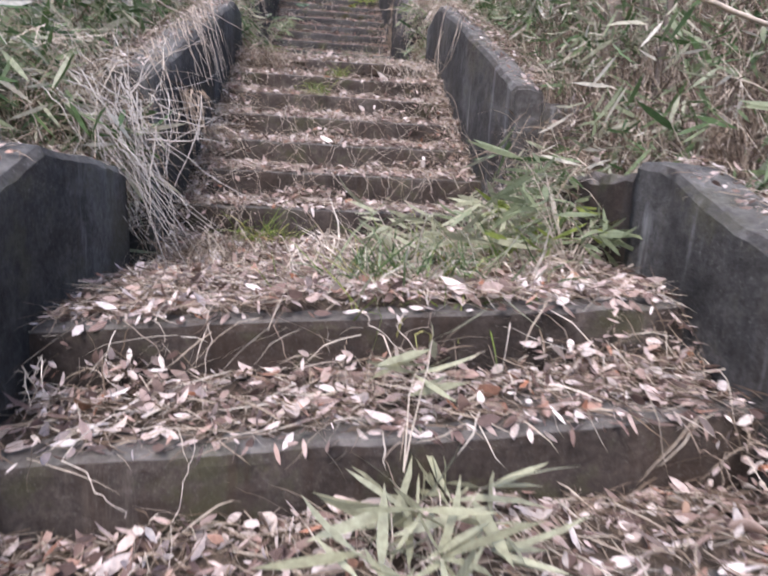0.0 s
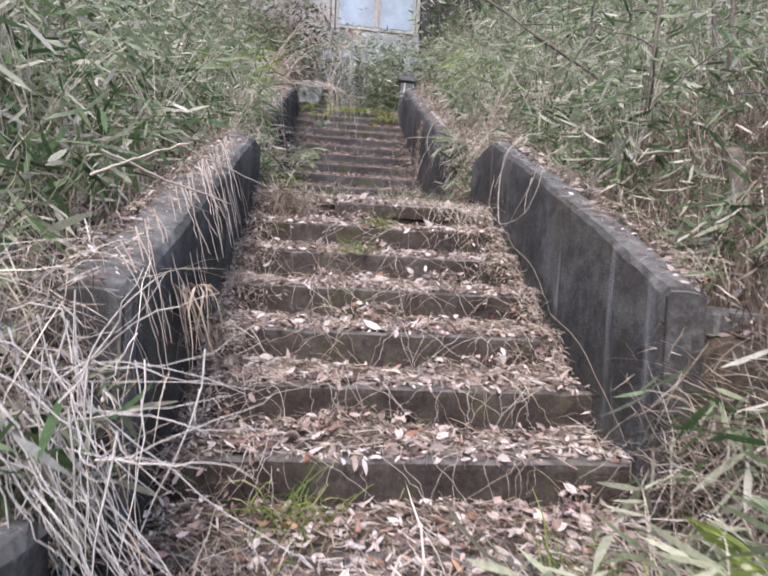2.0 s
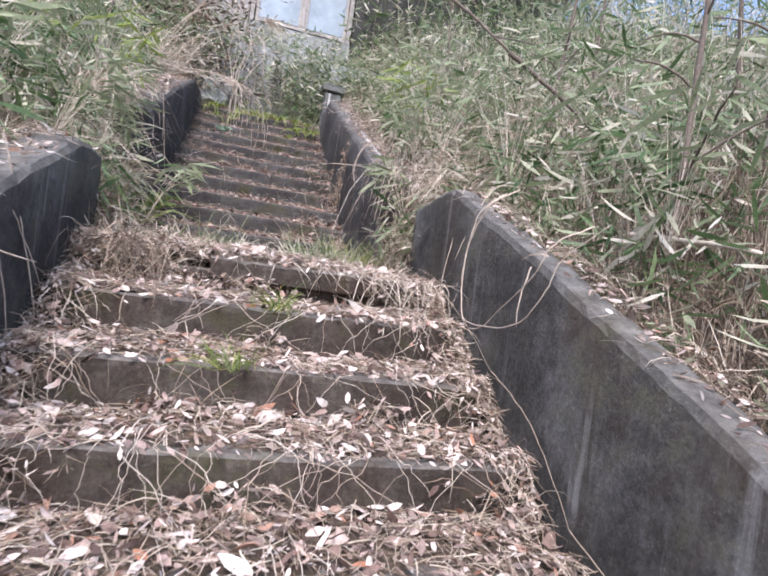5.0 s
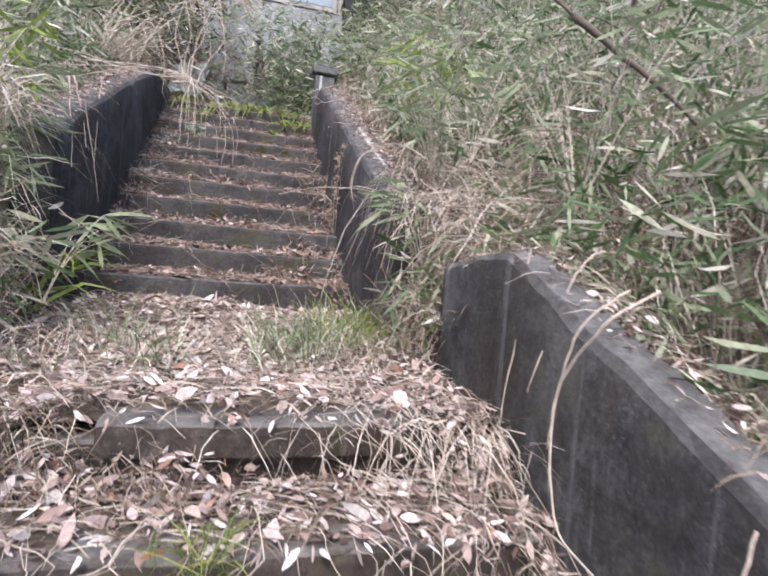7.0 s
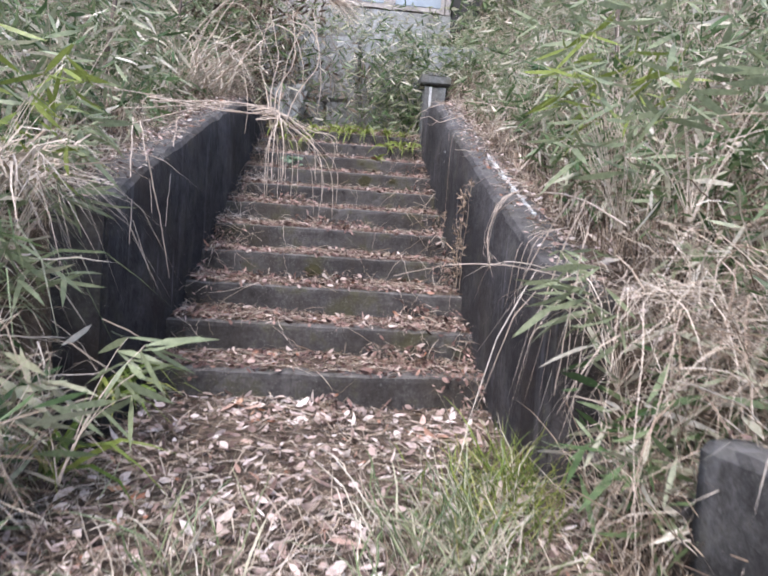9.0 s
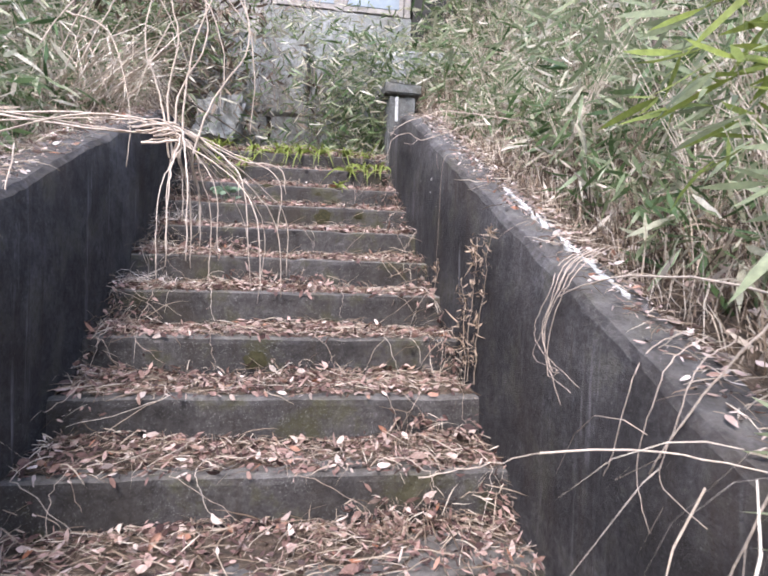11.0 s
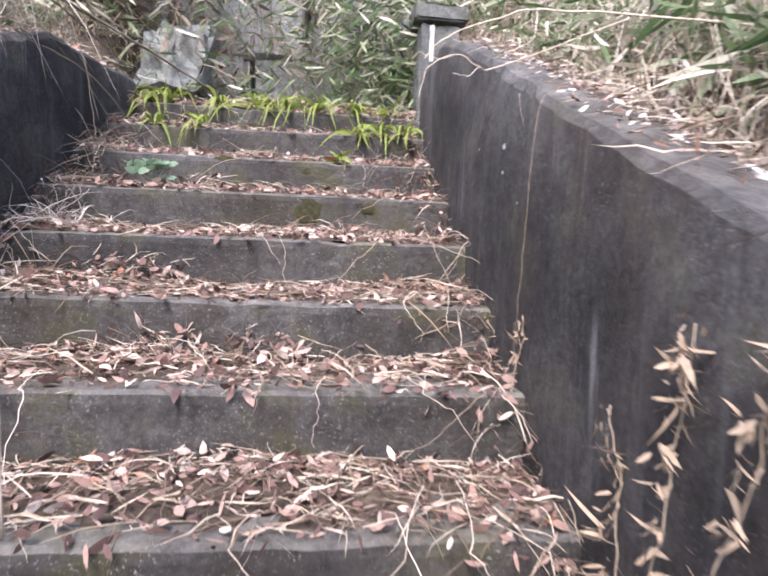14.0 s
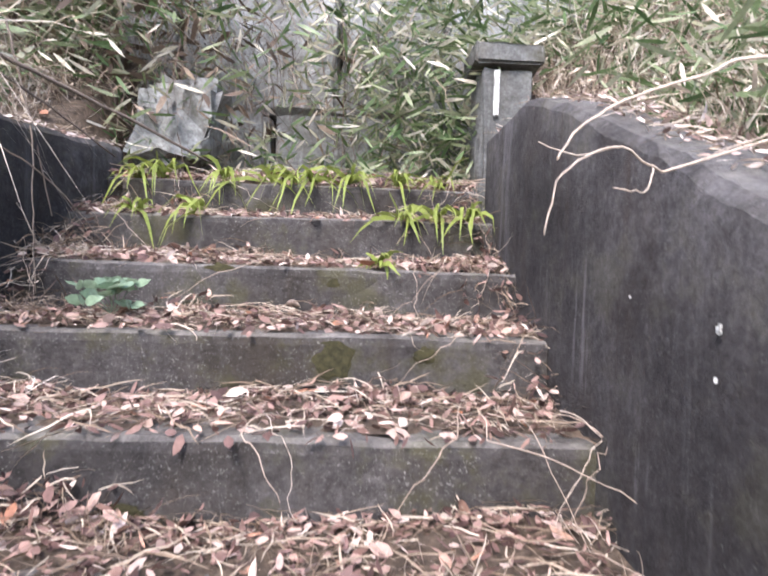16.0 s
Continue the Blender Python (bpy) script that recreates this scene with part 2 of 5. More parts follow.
def ribbons(paths, widths, side):
    """Tapered blades along paths (n, k, 3) with half widths (n, k); side (n, 3) is their cross direction. The last row is a tip."""
    n, k, _ = paths.shape
    w = widths[..., None] * side[:, None, :]
    left, right = paths - w, paths + w
    body = np.stack([left[:, :-1], right[:, :-1]], 2).reshape(n, -1, 3)
    verts = np.concatenate([body, paths[:, -1:]], 1)
    per = 2 * (k - 1) + 1
    base = (np.arange(n) * per)[:, None]
    q = np.concatenate([base + 2 * j + np.array([[0, 1, 3, 2]]) for j in range(k - 2)], 0)
    t = base + np.array([[2 * (k - 2), 2 * (k - 2) + 1, 2 * (k - 1)]])
    return verts.reshape(-1, 3), q, t


class Heap:
    """Gathers blades, leaves and stalks into one mesh."""
    def __init__(self):
        self.v, self.q, self.t, self.n = [], [], [], 0

    def add(self, v, q, t):
        self.v.append(v), self.q.append(q + self.n), self.t.append(t + self.n)
        self.n += len(v)

    def blades(self, root, head, length, width, droop, k=5):
        """Grass blades from root, along head, that bow down by droop."""
        s = np.linspace(0, 1, k)[None, :, None]
        L = length[:, None, None]
        p = root[:, None] + head[:, None] * s * L
        p[..., 2] -= (droop[:, None] * s[..., 0] ** 2.2) * length[:, None]
        w = np.cumsum(RNG.normal(size=p.shape), 1) * (0.03 * length)[:, None, None]
        p = p + w - w[:, :1]
        side = unit(np.cross(head, RNG.normal(size=head.shape)))
        prof = np.array([0.55, 1.0, 0.85, 0.55, 0.0]) if k == 5 else np.linspace(1, 0, k)
        self.add(*ribbons(p, width[:, None] * prof[None], side))

    def leaves(self, at, head, length, width, curl):
        """Pointed leaves, folded or curled, from at along head."""
        s = np.array([0.0, 0.3, 0.7, 1.0])
        nrm = unit(np.cross(head, RNG.normal(size=head.shape)))
        side = unit(np.cross(nrm, head))
        p = at[:, None] + head[:, None] * (s[None, :, None] * length[:, None, None])
        p = p + nrm[:, None] * (curl[:, None] * s[None] ** 2 * length[:, None])[..., None]
        prof = np.array([0.12, 0.9, 0.75, 0.0])
        self.add(*ribbons(p, width[:, None] * prof[None], side))

    def tube(self, pts, r0, r1, sides=5):
        """A round tapered stalk through pts."""
        pts = np.asarray(pts, float)
        k = len(pts)
        tan = unit(np.gradient(pts, axis=0))
        ref = np.array([0.3, 0.2, 0.93]) if abs(tan[0, 2]) < 0.8 else np.array([1.0, 0.1, 0])
        a = unit(np.cross(tan, ref))
        b = np.cross(tan, a)
        ang = np.linspace(0, 2 * np.pi, sides, endpoint=False)
        r = np.linspace(r0, r1, k)[:, None, None]
        ring = pts[:, None] + r * (np.cos(ang)[None, :, None] * a[:, None] + np.sin(ang)[None, :, None] * b[:, None])
        i, j = np.meshgrid(np.arange(k - 1), np.arange(sides), indexing="ij")
        j2 = (j + 1) % sides
        q = np.stack([i * sides + j, i * sides + j2, (i + 1) * sides + j2, (i + 1) * sides + j], -1).reshape(-1, 4)
        t = np.array([[(k - 1) * sides, (k - 1) * sides + m, (k - 1) * sides + m + 1] for m in range(1, sides - 1)])
        self.add(ring.reshape(-1, 3), q, t)

    def build(self, name, material):
        return array_mesh(name, np.concatenate(self.v), np.concatenate(self.q), np.concatenate(self.t), material)


def rand(n, a, b):
    return RNG.uniform(a, b, n)


def directions(n, up, spread=1.0, az=None):
    """Unit directions with a given share of upward lean."""
    az = rand(n, 0, 2 * np.pi) if az is None else az
    d = np.stack([np.cos(az) * spread, np.sin(az) * spread, np.broadcast_to(up, n)], 1)
    return unit(d)


def arc(a, b, sag, n=14, wob=0.02):
    """Points of a hanging or arching stem from a to b; sag lifts (+) or drops (-) its middle."""
    a, b = np.array(a, float), np.array(b, float)
    s = np.linspace(0, 1, n)[:, None]
    p = a + (b - a) * s
    p[:, 2] += (4 * sag * s * (1 - s))[:, 0]
    w = RNG.normal(size=(n, 3)) * wob
    w = np.cumsum(w, 0) * 0.5
    w -= s * w[-1]
    return p + w


# ---- the plan: three flights of steps that climb along +y ----
RISE = 0.19
XL = {"lower": -0.60, "middle": -0.64, "upper": -0.69}
XR = {"lower": 1.13, "middle": 1.055, "upper": 0.96}
Y0 = {"lower": -2.883, "middle": -0.995, "upper": 3.094}
Z0 = {"lower": -0.988, "middle": -0.57, "upper": 0.844}
RUN = {"lower": 0.327, "middle": 0.332, "upper": 0.333}
STEPS = {"lower": range(-7, 3), "middle": range(0, 8), "upper": range(1, 12)}
# tops of the side walls, as (y, z) from the foot upwards
TOP_R = {"lower": [(-5.3, -1.55), (-2.0, -0.13), (-1.86, -0.12)],
         "middle": [(-0.78, 0.28), (-0.55, 0.39), (0.3, 0.79), (1.42, 1.285), (1.97, 1.24)],
         "upper": [(2.62, 1.53), (3.45, 1.915), (4.5, 2.41), (5.73, 3.01), (6.1, 3.13), (6.62, 3.14)]}
TOP_L = {"lower": [(-5.3, -1.6), (-2.07, -0.17), (-1.47, -0.22)],
         "middle": [(-1.0, 0.2), (-0.72, 0.3), (-0.08, 0.576), (1.34, 1.17), (1.69, 1.18)],
         "upper": [(3.0, 1.76), (3.6, 2.04), (4.8, 2.56), (5.9, 2.98), (6.95, 3.1)]}
TILT = {"lower": 0.06, "middle": 0.0, "upper": 0.0}


def tread_z(y):
    """Height of the walked surface along the stairs."""
    if y < Y0["middle"] - 0.004:
        f = "lower"
    elif y < Y0["upper"] + RUN["upper"] - 0.004:
        f = "middle"
    else:
        f = "upper"
    k = math.floor((y - Y0[f]) / RUN[f] + 1e-6)
    k = max(min(k, STEPS[f][-1]), STEPS[f][0] - 1)
    return Z0[f] + k * RISE


HILL_Y = [-40, -9, -5.3, -1.7, -0.8, 1.7, 2.4, 3.5, 4.5, 6.0, 6.6, 7.4, 9.2, 11.5, 16, 60]
HILL_Z = [-9, -3.4, -1.75, -0.3, 0.12, 1.1, 1.36, 1.86, 2.32, 2.95, 3.1, 3.7, 4.75, 5.0, 7.5, 30]


def hill(y):
    return np.interp(y, HILL_Y, HILL_Z)


def bank_z(x, y):
    """Height of the banks beside the stairs; they rise away from the walls."""
    x, y = np.asarray(x, float), np.asarray(y, float)
    out = np.where(x > 0.2, x - 1.25, -0.95 - x)
    out = np.maximum(out, 0)
    z = hill(y) - 0.06 + 0.36 * np.minimum(out, 9) + 0.15 * np.maximum(out - 9, 0)
    return z + 0.07 * np.sin(x * 2.3 + y * 1.1) * np.minimum(out, 1) + 0.05 * np.sin(y * 3.1 - x)


# ---- ground ----
def build_ground():
    xs = np.unique(np.concatenate([np.linspace(-60, -8, 14), np.linspace(-8, -0.9, 30), [-0.84, -0.5, 0.2, 0.8, 1.2], np.linspace(1.26, 8, 30), np.linspace(8, 60, 14)]))
    ys = np.unique(np.concatenate([np.linspace(-40, -7, 16), np.linspace(-7, 11.5, 90), np.linspace(11.5, 60, 24)]))
    X, Y = np.meshgrid(xs, ys)
    Z = bank_z(X, Y)
    inside = (X > -0.87) & (X < 1.23)
    floor = np.array([tread_z(y) for y in ys]) - 0.25
    floor = np.where((ys > 7.85) | (ys < -6), hill(ys), floor)
    Z = np.where(inside, np.minimum(floor[:, None], Z), Z)
    n, m = len(ys), len(xs)
    v = np.stack([X, Y, Z], -1).reshape(-1, 3)
    i, j = np.meshgrid(np.arange(n - 1), np.arange(m - 1), indexing="ij")
    q = np.stack([i * m + j, i * m + j + 1, (i + 1) * m + j + 1, (i + 1) * m + j], -1).reshape(-1, 4)
    ob = array_mesh("ground", v, q, np.zeros((0, 3), int), M_SOIL)
    return tagged(ob, "brown leafy soil of the overgrown hillside", "ground", kind="structure")


build_ground()


# ---- steps ----
def worn_block(x0, x1, y0, y1, z0, z1, seed, tilt=0.0):
    """A cast concrete step with a worn, slightly uneven front edge."""
    bm = bmesh.new()
    nx = 26
    rng = np.random.default_rng(seed)
    prof = [(y1, z0), (y0 + 0.004, z0), (y0 + 0.002, z1 - 0.09), (y0, z1 - 0.03), (y0 + 0.006, z1 - 0.01), (y0 + 0.02, z1 - 0.001), (y0 + 0.12, z1), (y1, z1 - 0.004)]
    rings = []
    wave = np.cumsum(rng.normal(size=nx)) * 0.0016
    chip = np.where(rng.random(nx) < 0.14, rng.random(nx) * 0.016, 0)
    for i in range(nx):
        x = x0 + (x1 - x0) * i / (nx - 1)
        ring = []
        for j, (y, z) in enumerate(prof):
            dy = wave[i] if 1 <= j <= 5 else 0
            dz = wave[i] * 0.6 if j >= 3 else 0
            if j in (3, 4, 5):
                dy += chip[i]
                dz -= chip[i] * 0.7
            ring.append(bm.verts.new((x, y + dy + rng.normal() * 0.0012, z + dz + tilt * (x + 0.35) + rng.normal() * 0.001)))
        rings.append(ring)
    m = len(prof)
    for a, b in zip(rings, rings[1:]):
        for j in range(m):
            bm.faces.new((a[j], a[(j + 1) % m], b[(j + 1) % m], b[j]))
    bm.faces.new(rings[0][::-1])
    bm.faces.new(rings[-1])
    bmesh.ops.recalc_face_normals(bm, faces=bm.faces)
    return bm


FLIGHT_LABEL = {"lower": "lowest flight of worn concrete steps strewn with dead leaves",
                "middle": "middle flight of stained concrete steps under dry vines and leaves",
                "upper": "top flight of dark concrete steps littered with brown leaves"}
for f in STEPS:
    stairs = tagged(new("stairs_" + f), FLIGHT_LABEL[f], "stairs", kind="structure")
    ks = list(STEPS[f])
    for k in ks:
        y, z = Y0[f] + k * RUN[f], Z0[f] + k * RISE
        deep = RUN[f] + 0.05
        if k == ks[-1]:
            deep = {"lower": Y0["middle"] - y + 0.04, "middle": Y0["upper"] + RUN["upper"] - y + 0.04, "upper": 1.15}[f]
        if f == "middle" and k == 7:
            part("step", worn_block(XL[f] + 0.002, XR[f] - 0.002, y + 0.02, y + deep, z - RISE - 0.06, z - 0.062, 90), M_STEP, stairs)
            part("cap_slab", worn_block(-0.07, 0.84, y - 0.012, y + 0.4, z - 0.05, z, 91), M_STEP, stairs, "cracked concrete cap slab with an open joint below")
            part("landing", worn_block(XL[f] + 0.002, XR[f] - 0.002, y + 0.41, y + deep, z - 0.058, z - 0.01, 92), M_STEP, stairs)
            continue
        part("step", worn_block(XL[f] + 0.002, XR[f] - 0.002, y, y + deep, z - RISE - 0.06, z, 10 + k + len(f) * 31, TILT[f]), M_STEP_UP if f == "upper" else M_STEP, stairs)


# ---- side walls ----
def stair_wall(name, top, x_in, x_out, foot, label, seed, material):
    """A cast wall with a raking top, bevelled arrises and an uneven surface."""
    rng = np.random.default_rng(seed)
    ys = []
    for (ya, _), (yb, _) in zip(top, top[1:]):
        ys += list(np.linspace(ya, yb, max(2, int((yb - ya) / 0.045)), endpoint=False))
    ys.append(top[-1][0])
    ty, tz = [p[0] for p in top], [p[1] for p in top]
    s = 1 if x_out > x_in else -1
    rows = []
    bm = bmesh.new()
    for y in ys:
        zt = float(np.interp(y, ty, tz)) + rng.normal() * 0.0015 + 0.004 * math.sin(y * 7.3 + seed) + 0.003 * math.sin(y * 17.1)
        chip = 0.006 * max(0, rng.random() - 0.8) / 0.2
        zf = foot(y)
        ring = []
        cols = [(x_in, zf)] + [(x_in, zf + (zt - 0.025 - zf) * u) for u in (0.25, 0.5, 0.75)]
        cols += [(x_in + s * 0.003, zt - 0.022 - chip), (x_in + s * (0.022 + chip), zt), ((x_in + x_out) / 2, zt + 0.006), (x_out - s * 0.025, zt - 0.004), (x_out, zt - 0.03), (x_out, zf)]
        for x, z in cols:
            ring.append(bm.verts.new((x + rng.normal() * 0.0012 + 0.003 * math.sin(y * 5.1 + z * 6.3), y, z + rng.normal() * 0.0015)))
        rows.append(ring)
    m = len(rows[0])
    for a, b in zip(rows, rows[1:]):
        for j in range(m):
            bm.faces.new((a[j], a[(j + 1) % m], b[(j + 1) % m], b[j])).smooth = j not in (4, 7)
    e0, e1 = bm.faces.new(rows[0][::-1]), bm.faces.new(rows[-1])
    bmesh.ops.recalc_face_normals(bm, faces=bm.faces)
    ends = [e for fc in (e0, e1) for e in fc.edges]
    bmesh.ops.bevel(bm, geom=ends, offset=0.014, segments=2, affect="EDGES")
    ob = part(name, bm, material)
    return tagged(ob, label, "wall", kind="structure")


for f in STEPS:
    wall_material = M_WALL_UP if f == "upper" else M_WALL
    foot = (lambda y, f=f: tread_z(y) - 0.45)
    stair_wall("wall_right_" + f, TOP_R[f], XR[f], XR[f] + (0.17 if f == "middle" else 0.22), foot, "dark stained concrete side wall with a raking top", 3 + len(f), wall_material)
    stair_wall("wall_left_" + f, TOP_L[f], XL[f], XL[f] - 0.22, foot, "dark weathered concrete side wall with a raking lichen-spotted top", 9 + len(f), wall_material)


def cross_wall(name, x0, x1, y, z0, z1, label, material, seed, thick=0.2):
    """A low retaining wall across the slope, seen from below."""
    bm = bmesh.new()
    rng = np.random.default_rng(seed)
    n = max(4, int(abs(x1 - x0) / 0.15))
    rows = []
    for i in range(n + 1):
        x = x0 + (x1 - x0) * i / n
        d = rng.normal(size=6) * 0.004
        zt = z1 + d[0]
        rows.append([bm.verts.new(c) for c in ((x, y + d[1], z0), (x, y + d[2], (z0 + z1) / 2), (x, y + d[3], zt - 0.03), (x, y + 0.025, zt), (x, y + thick, zt - 0.01), (x, y + thick, z0))])
    for a, b in zip(rows, rows[1:]):
        for j in range(6):
            bm.faces.new((a[j], a[(j + 1) % 6], b[(j + 1) % 6], b[j]))
    bm.faces.new(rows[0][::-1])
    bm.faces.new(rows[-1])
    bmesh.ops.recalc_face_normals(bm, faces=bm.faces)
    return tagged(part(name, bm, material), label, "wall", kind="structure")


cross_wall("wall_cross_right", 1.228, 2.9, -0.74, -1.0, 0.22, "low grey concrete retaining wall across the bank", M_WALL, 21)
def landing_wall(name, x0, x1, ya, yb, z0, za, zb, label, seed):
    """A low kerb wall along a landing's side, with an uneven, crumbled top."""
    bm = bmesh.new()
    rng = np.random.default_rng(seed)
    n, rows = 22, []
    for i in range(n + 1):
        y = ya + (yb - ya) * i / n
        zt = za + (zb - za) * i / n + rng.normal() * 0.006 + 0.012 * math.sin(y * 11 + seed)
        d = rng.normal(size=4) * 0.004
        rows.append([bm.verts.new(c) for c in ((x0 + d[0], y, z0), (x0 + d[1], y, (z0 + zt) / 2), (x0 + d[2], y, zt - 0.03), (x0 + 0.03, y, zt + d[3]), (x1, y, zt - 0.01), (x1, y, z0))])
    for a, b in zip(rows, rows[1:]):
        for j in range(6):
            bm.faces.new((a[j], a[(j + 1) % 6], b[(j + 1) % 6], b[j]))
    bm.faces.new(rows[0][::-1])
    bm.faces.new(rows[-1])
    bmesh.ops.recalc_face_normals(bm, faces=bm.faces)
    return tagged(part(name, bm, M_STEP), label, "wall", kind="structure")


landing_wall("wall_landing_lower", 1.16, 1.34, -1.855, -0.785, -0.95, -0.14, -0.2, "low brown concrete wall beside the landing under hanging grass", 23)
landing_wall("wall_landing_upper", 1.07, 1.25, 1.975, 2.615, 0.4, 1.06, 1.0, "low dark concrete wall beside the upper landing under straw", 24)
cross_wall("wall_cross_left", -2.4, -0.835, -1.1, -1.0, 0.1, "low dark concrete retaining wall under dry grass", M_WALL, 22)


# ---- top of the stairs: retaining wall, gate pillar, building ----
def slab(x0, x1, y0, y1, z0, z1, seed, lean=0.0, bevel=0.015, rough=0.006):
    """A cast or hewn slab with bevelled, slightly uneven faces."""
    bm = bmesh.new()
    rng = np.random.default_rng(seed)
    bmesh.ops.create_cube(bm, size=1)
    for v in bm.verts:
        v.co = Vector(((x0 + x1) / 2 + v.co.x * (x1 - x0), (y0 + y1) / 2 + v.co.y * (y1 - y0), (z0 + z1) / 2 + v.co.z * (z1 - z0)))
        v.co.x += lean * (v.co.z - z0)
    bmesh.ops.bevel(bm, geom=list(bm.edges), offset=bevel, segments=2, affect="EDGES")
    bmesh.ops.subdivide_edges(bm, edges=[e for e in bm.edges if e.calc_length() > 0.2], cuts=2, use_grid_fill=True)
    for v in bm.verts:
        v.co += Vector(rng.normal(size=3) * rough)
    return bm


ret = tagged(new("retaining_wall"), "pale mossy concrete retaining wall half hidden by bamboo", "wall", kind="structure")
for row, (z0, z1, cuts) in enumerate(((2.3, 3.5, (-3.4, -2.2, -1.2, -0.12, 0.95, 1.9, 3.1, 4.2)), (3.51, 4.35, (-3.4, -2.6, -1.6, -0.7, 0.28, 0.92, 1.75, 2.6, 4.2)))):
    for i, (a, b) in enumerate(zip(cuts, cuts[1:])):
        part("wall_block", slab(a + 0.012, b - 0.012, 7.6 + RNG.uniform(0, 0.07) + 0.05 * row, 8.0, z0, z1 + RNG.uniform(-0.06, 0.06) * row, 40 + i + 9 * row, RNG.normal() * 0.02, 0.03, 0.012), M_GREY, ret)
part("fallen_block", slab(-0.78, -0.4, 7.12, 7.42, 3.08, 3.5, 51, 0.28, 0.04, 0.02), M_GREY, ret, "tilted broken concrete block")

pillar = tagged(new("gate_pillar"), "grey concrete gate pillar with a white drip stain", "pillar")
part("shaft", slab(0.99, 1.24, 6.9, 7.15, 2.5, 3.546, 55), M_PILLAR, pillar)
part("cap", slab(0.95, 1.28, 6.86, 7.19, 3.55, 3.655, 56), M_PILLAR, pillar)
part("drip", slab(1.05, 1.078, 6.888, 6.896, 3.31, 3.53, 57, 0, 0.003, 0.001), M_POST, pillar, "white drip stain")

house = tagged(new("hut"), "weathered hut with faded blue-white door panels above the bank", "hut")
house.location, house.scale = (0.28, -0.1, 0.47), (0.92, 0.92, 0.92)
HY = 9.8
part("wall", slab(-4.5, -0.62, HY, HY + 0.15, 4.6, 7.4, 60, 0, 0.01, 0.003), M_FRAME, house)
part("wall", slab(1.42, 5.5, HY, HY + 0.15, 4.6, 7.4, 61, 0, 0.01, 0.003), M_DARK, house)
part("wall", slab(-4.5, 5.5, HY + 3.4, HY + 3.6, 4.6, 7.4, 62, 0, 0.01, 0.003), M_FRAME, house)
part("plinth", slab(-0.6, 1.4, HY - 0.05, HY + 0.2, 4.5, 5.12, 63, 0, 0.01, 0.003), M_GREY, house)
for a, b in ((-0.48, 0.38), (0.46, 1.28)):
    d = part("door", slab(a, b, HY + 0.02, HY + 0.06, 5.25, 7.1, 64, 0, 0.006, 0.001), M_PANEL, house, "faded blue-white sliding door panel")
    for x in (a + 0.02, b - 0.02):
        part("stile", slab(x - 0.03, x + 0.03, HY - 0.005, HY + 0.018, 5.15, 7.1, 65, 0, 0.004, 0.001), M_FRAME, d)
    for z in (5.2, 6.1, 7.05):
        part("rail", slab(a + 0.052, b - 0.052, HY - 0.003, HY + 0.016, z - 0.035, z + 0.035, 66, 0, 0.004, 0.001), M_FRAME, d)
for x in (-0.55, 0.42, 1.35):
    part("post", slab(x - 0.05, x + 0.035, HY - 0.03, HY + 0.1, 5.13, 7.3, 67, 0, 0.008, 0.002), M_FRAME, house)
part("roof", slab(-5.2, 6.2, HY - 0.7, HY + 4.2, 7.41, 7.55, 68, 0, 0.02, 0.004), M_ROOF, house, "dark low roof")


# ---- dead leaves ----
LANDING = {"lower": -0.02, "middle": 0.1, "upper": 0.08}  # how far the leaf heaps rise towards the back of each landing


def on_treads(n, f, k, y_lo=0.06, back=1.6):
    """Places on a tread, thicker towards the riser behind."""
    ks = list(STEPS[f])
    y0 = Y0[f] + k * RUN[f]
    deep = RUN[f]
    if k == ks[-1]:
        deep = {"lower": Y0["middle"] - y0, "middle": Y0["upper"] + RUN["upper"] - y0, "upper": 1.2}[f]
    u = 1 - RNG.random(n) ** back * (1 - y_lo)
    if deep > 0.5:
        u = RNG.uniform(0.02, 1, n)
    x = RNG.uniform(XL[f] + 0.02, XR[f] - 0.02, n)
    heap_up = 0.004 + 0.035 * (u ** 2) * (0.5 + 0.5 * np.sin(x * 5 + k * 1.7)) + 0.03 * np.clip((np.abs(x - 0.2) - 0.55), 0, 1)
    if deep > 0.5:
        heap_up = 0.012 + 0.03 * (0.5 + 0.5 * np.sin(x * 4 + u * 9)) + LANDING[f] * np.clip(u * 1.5 - 0.4, 0, 1)
    return x, y0 + u * deep, Z0[f] + k * RISE + heap_up + TILT[f] * (x + 0.35), deep


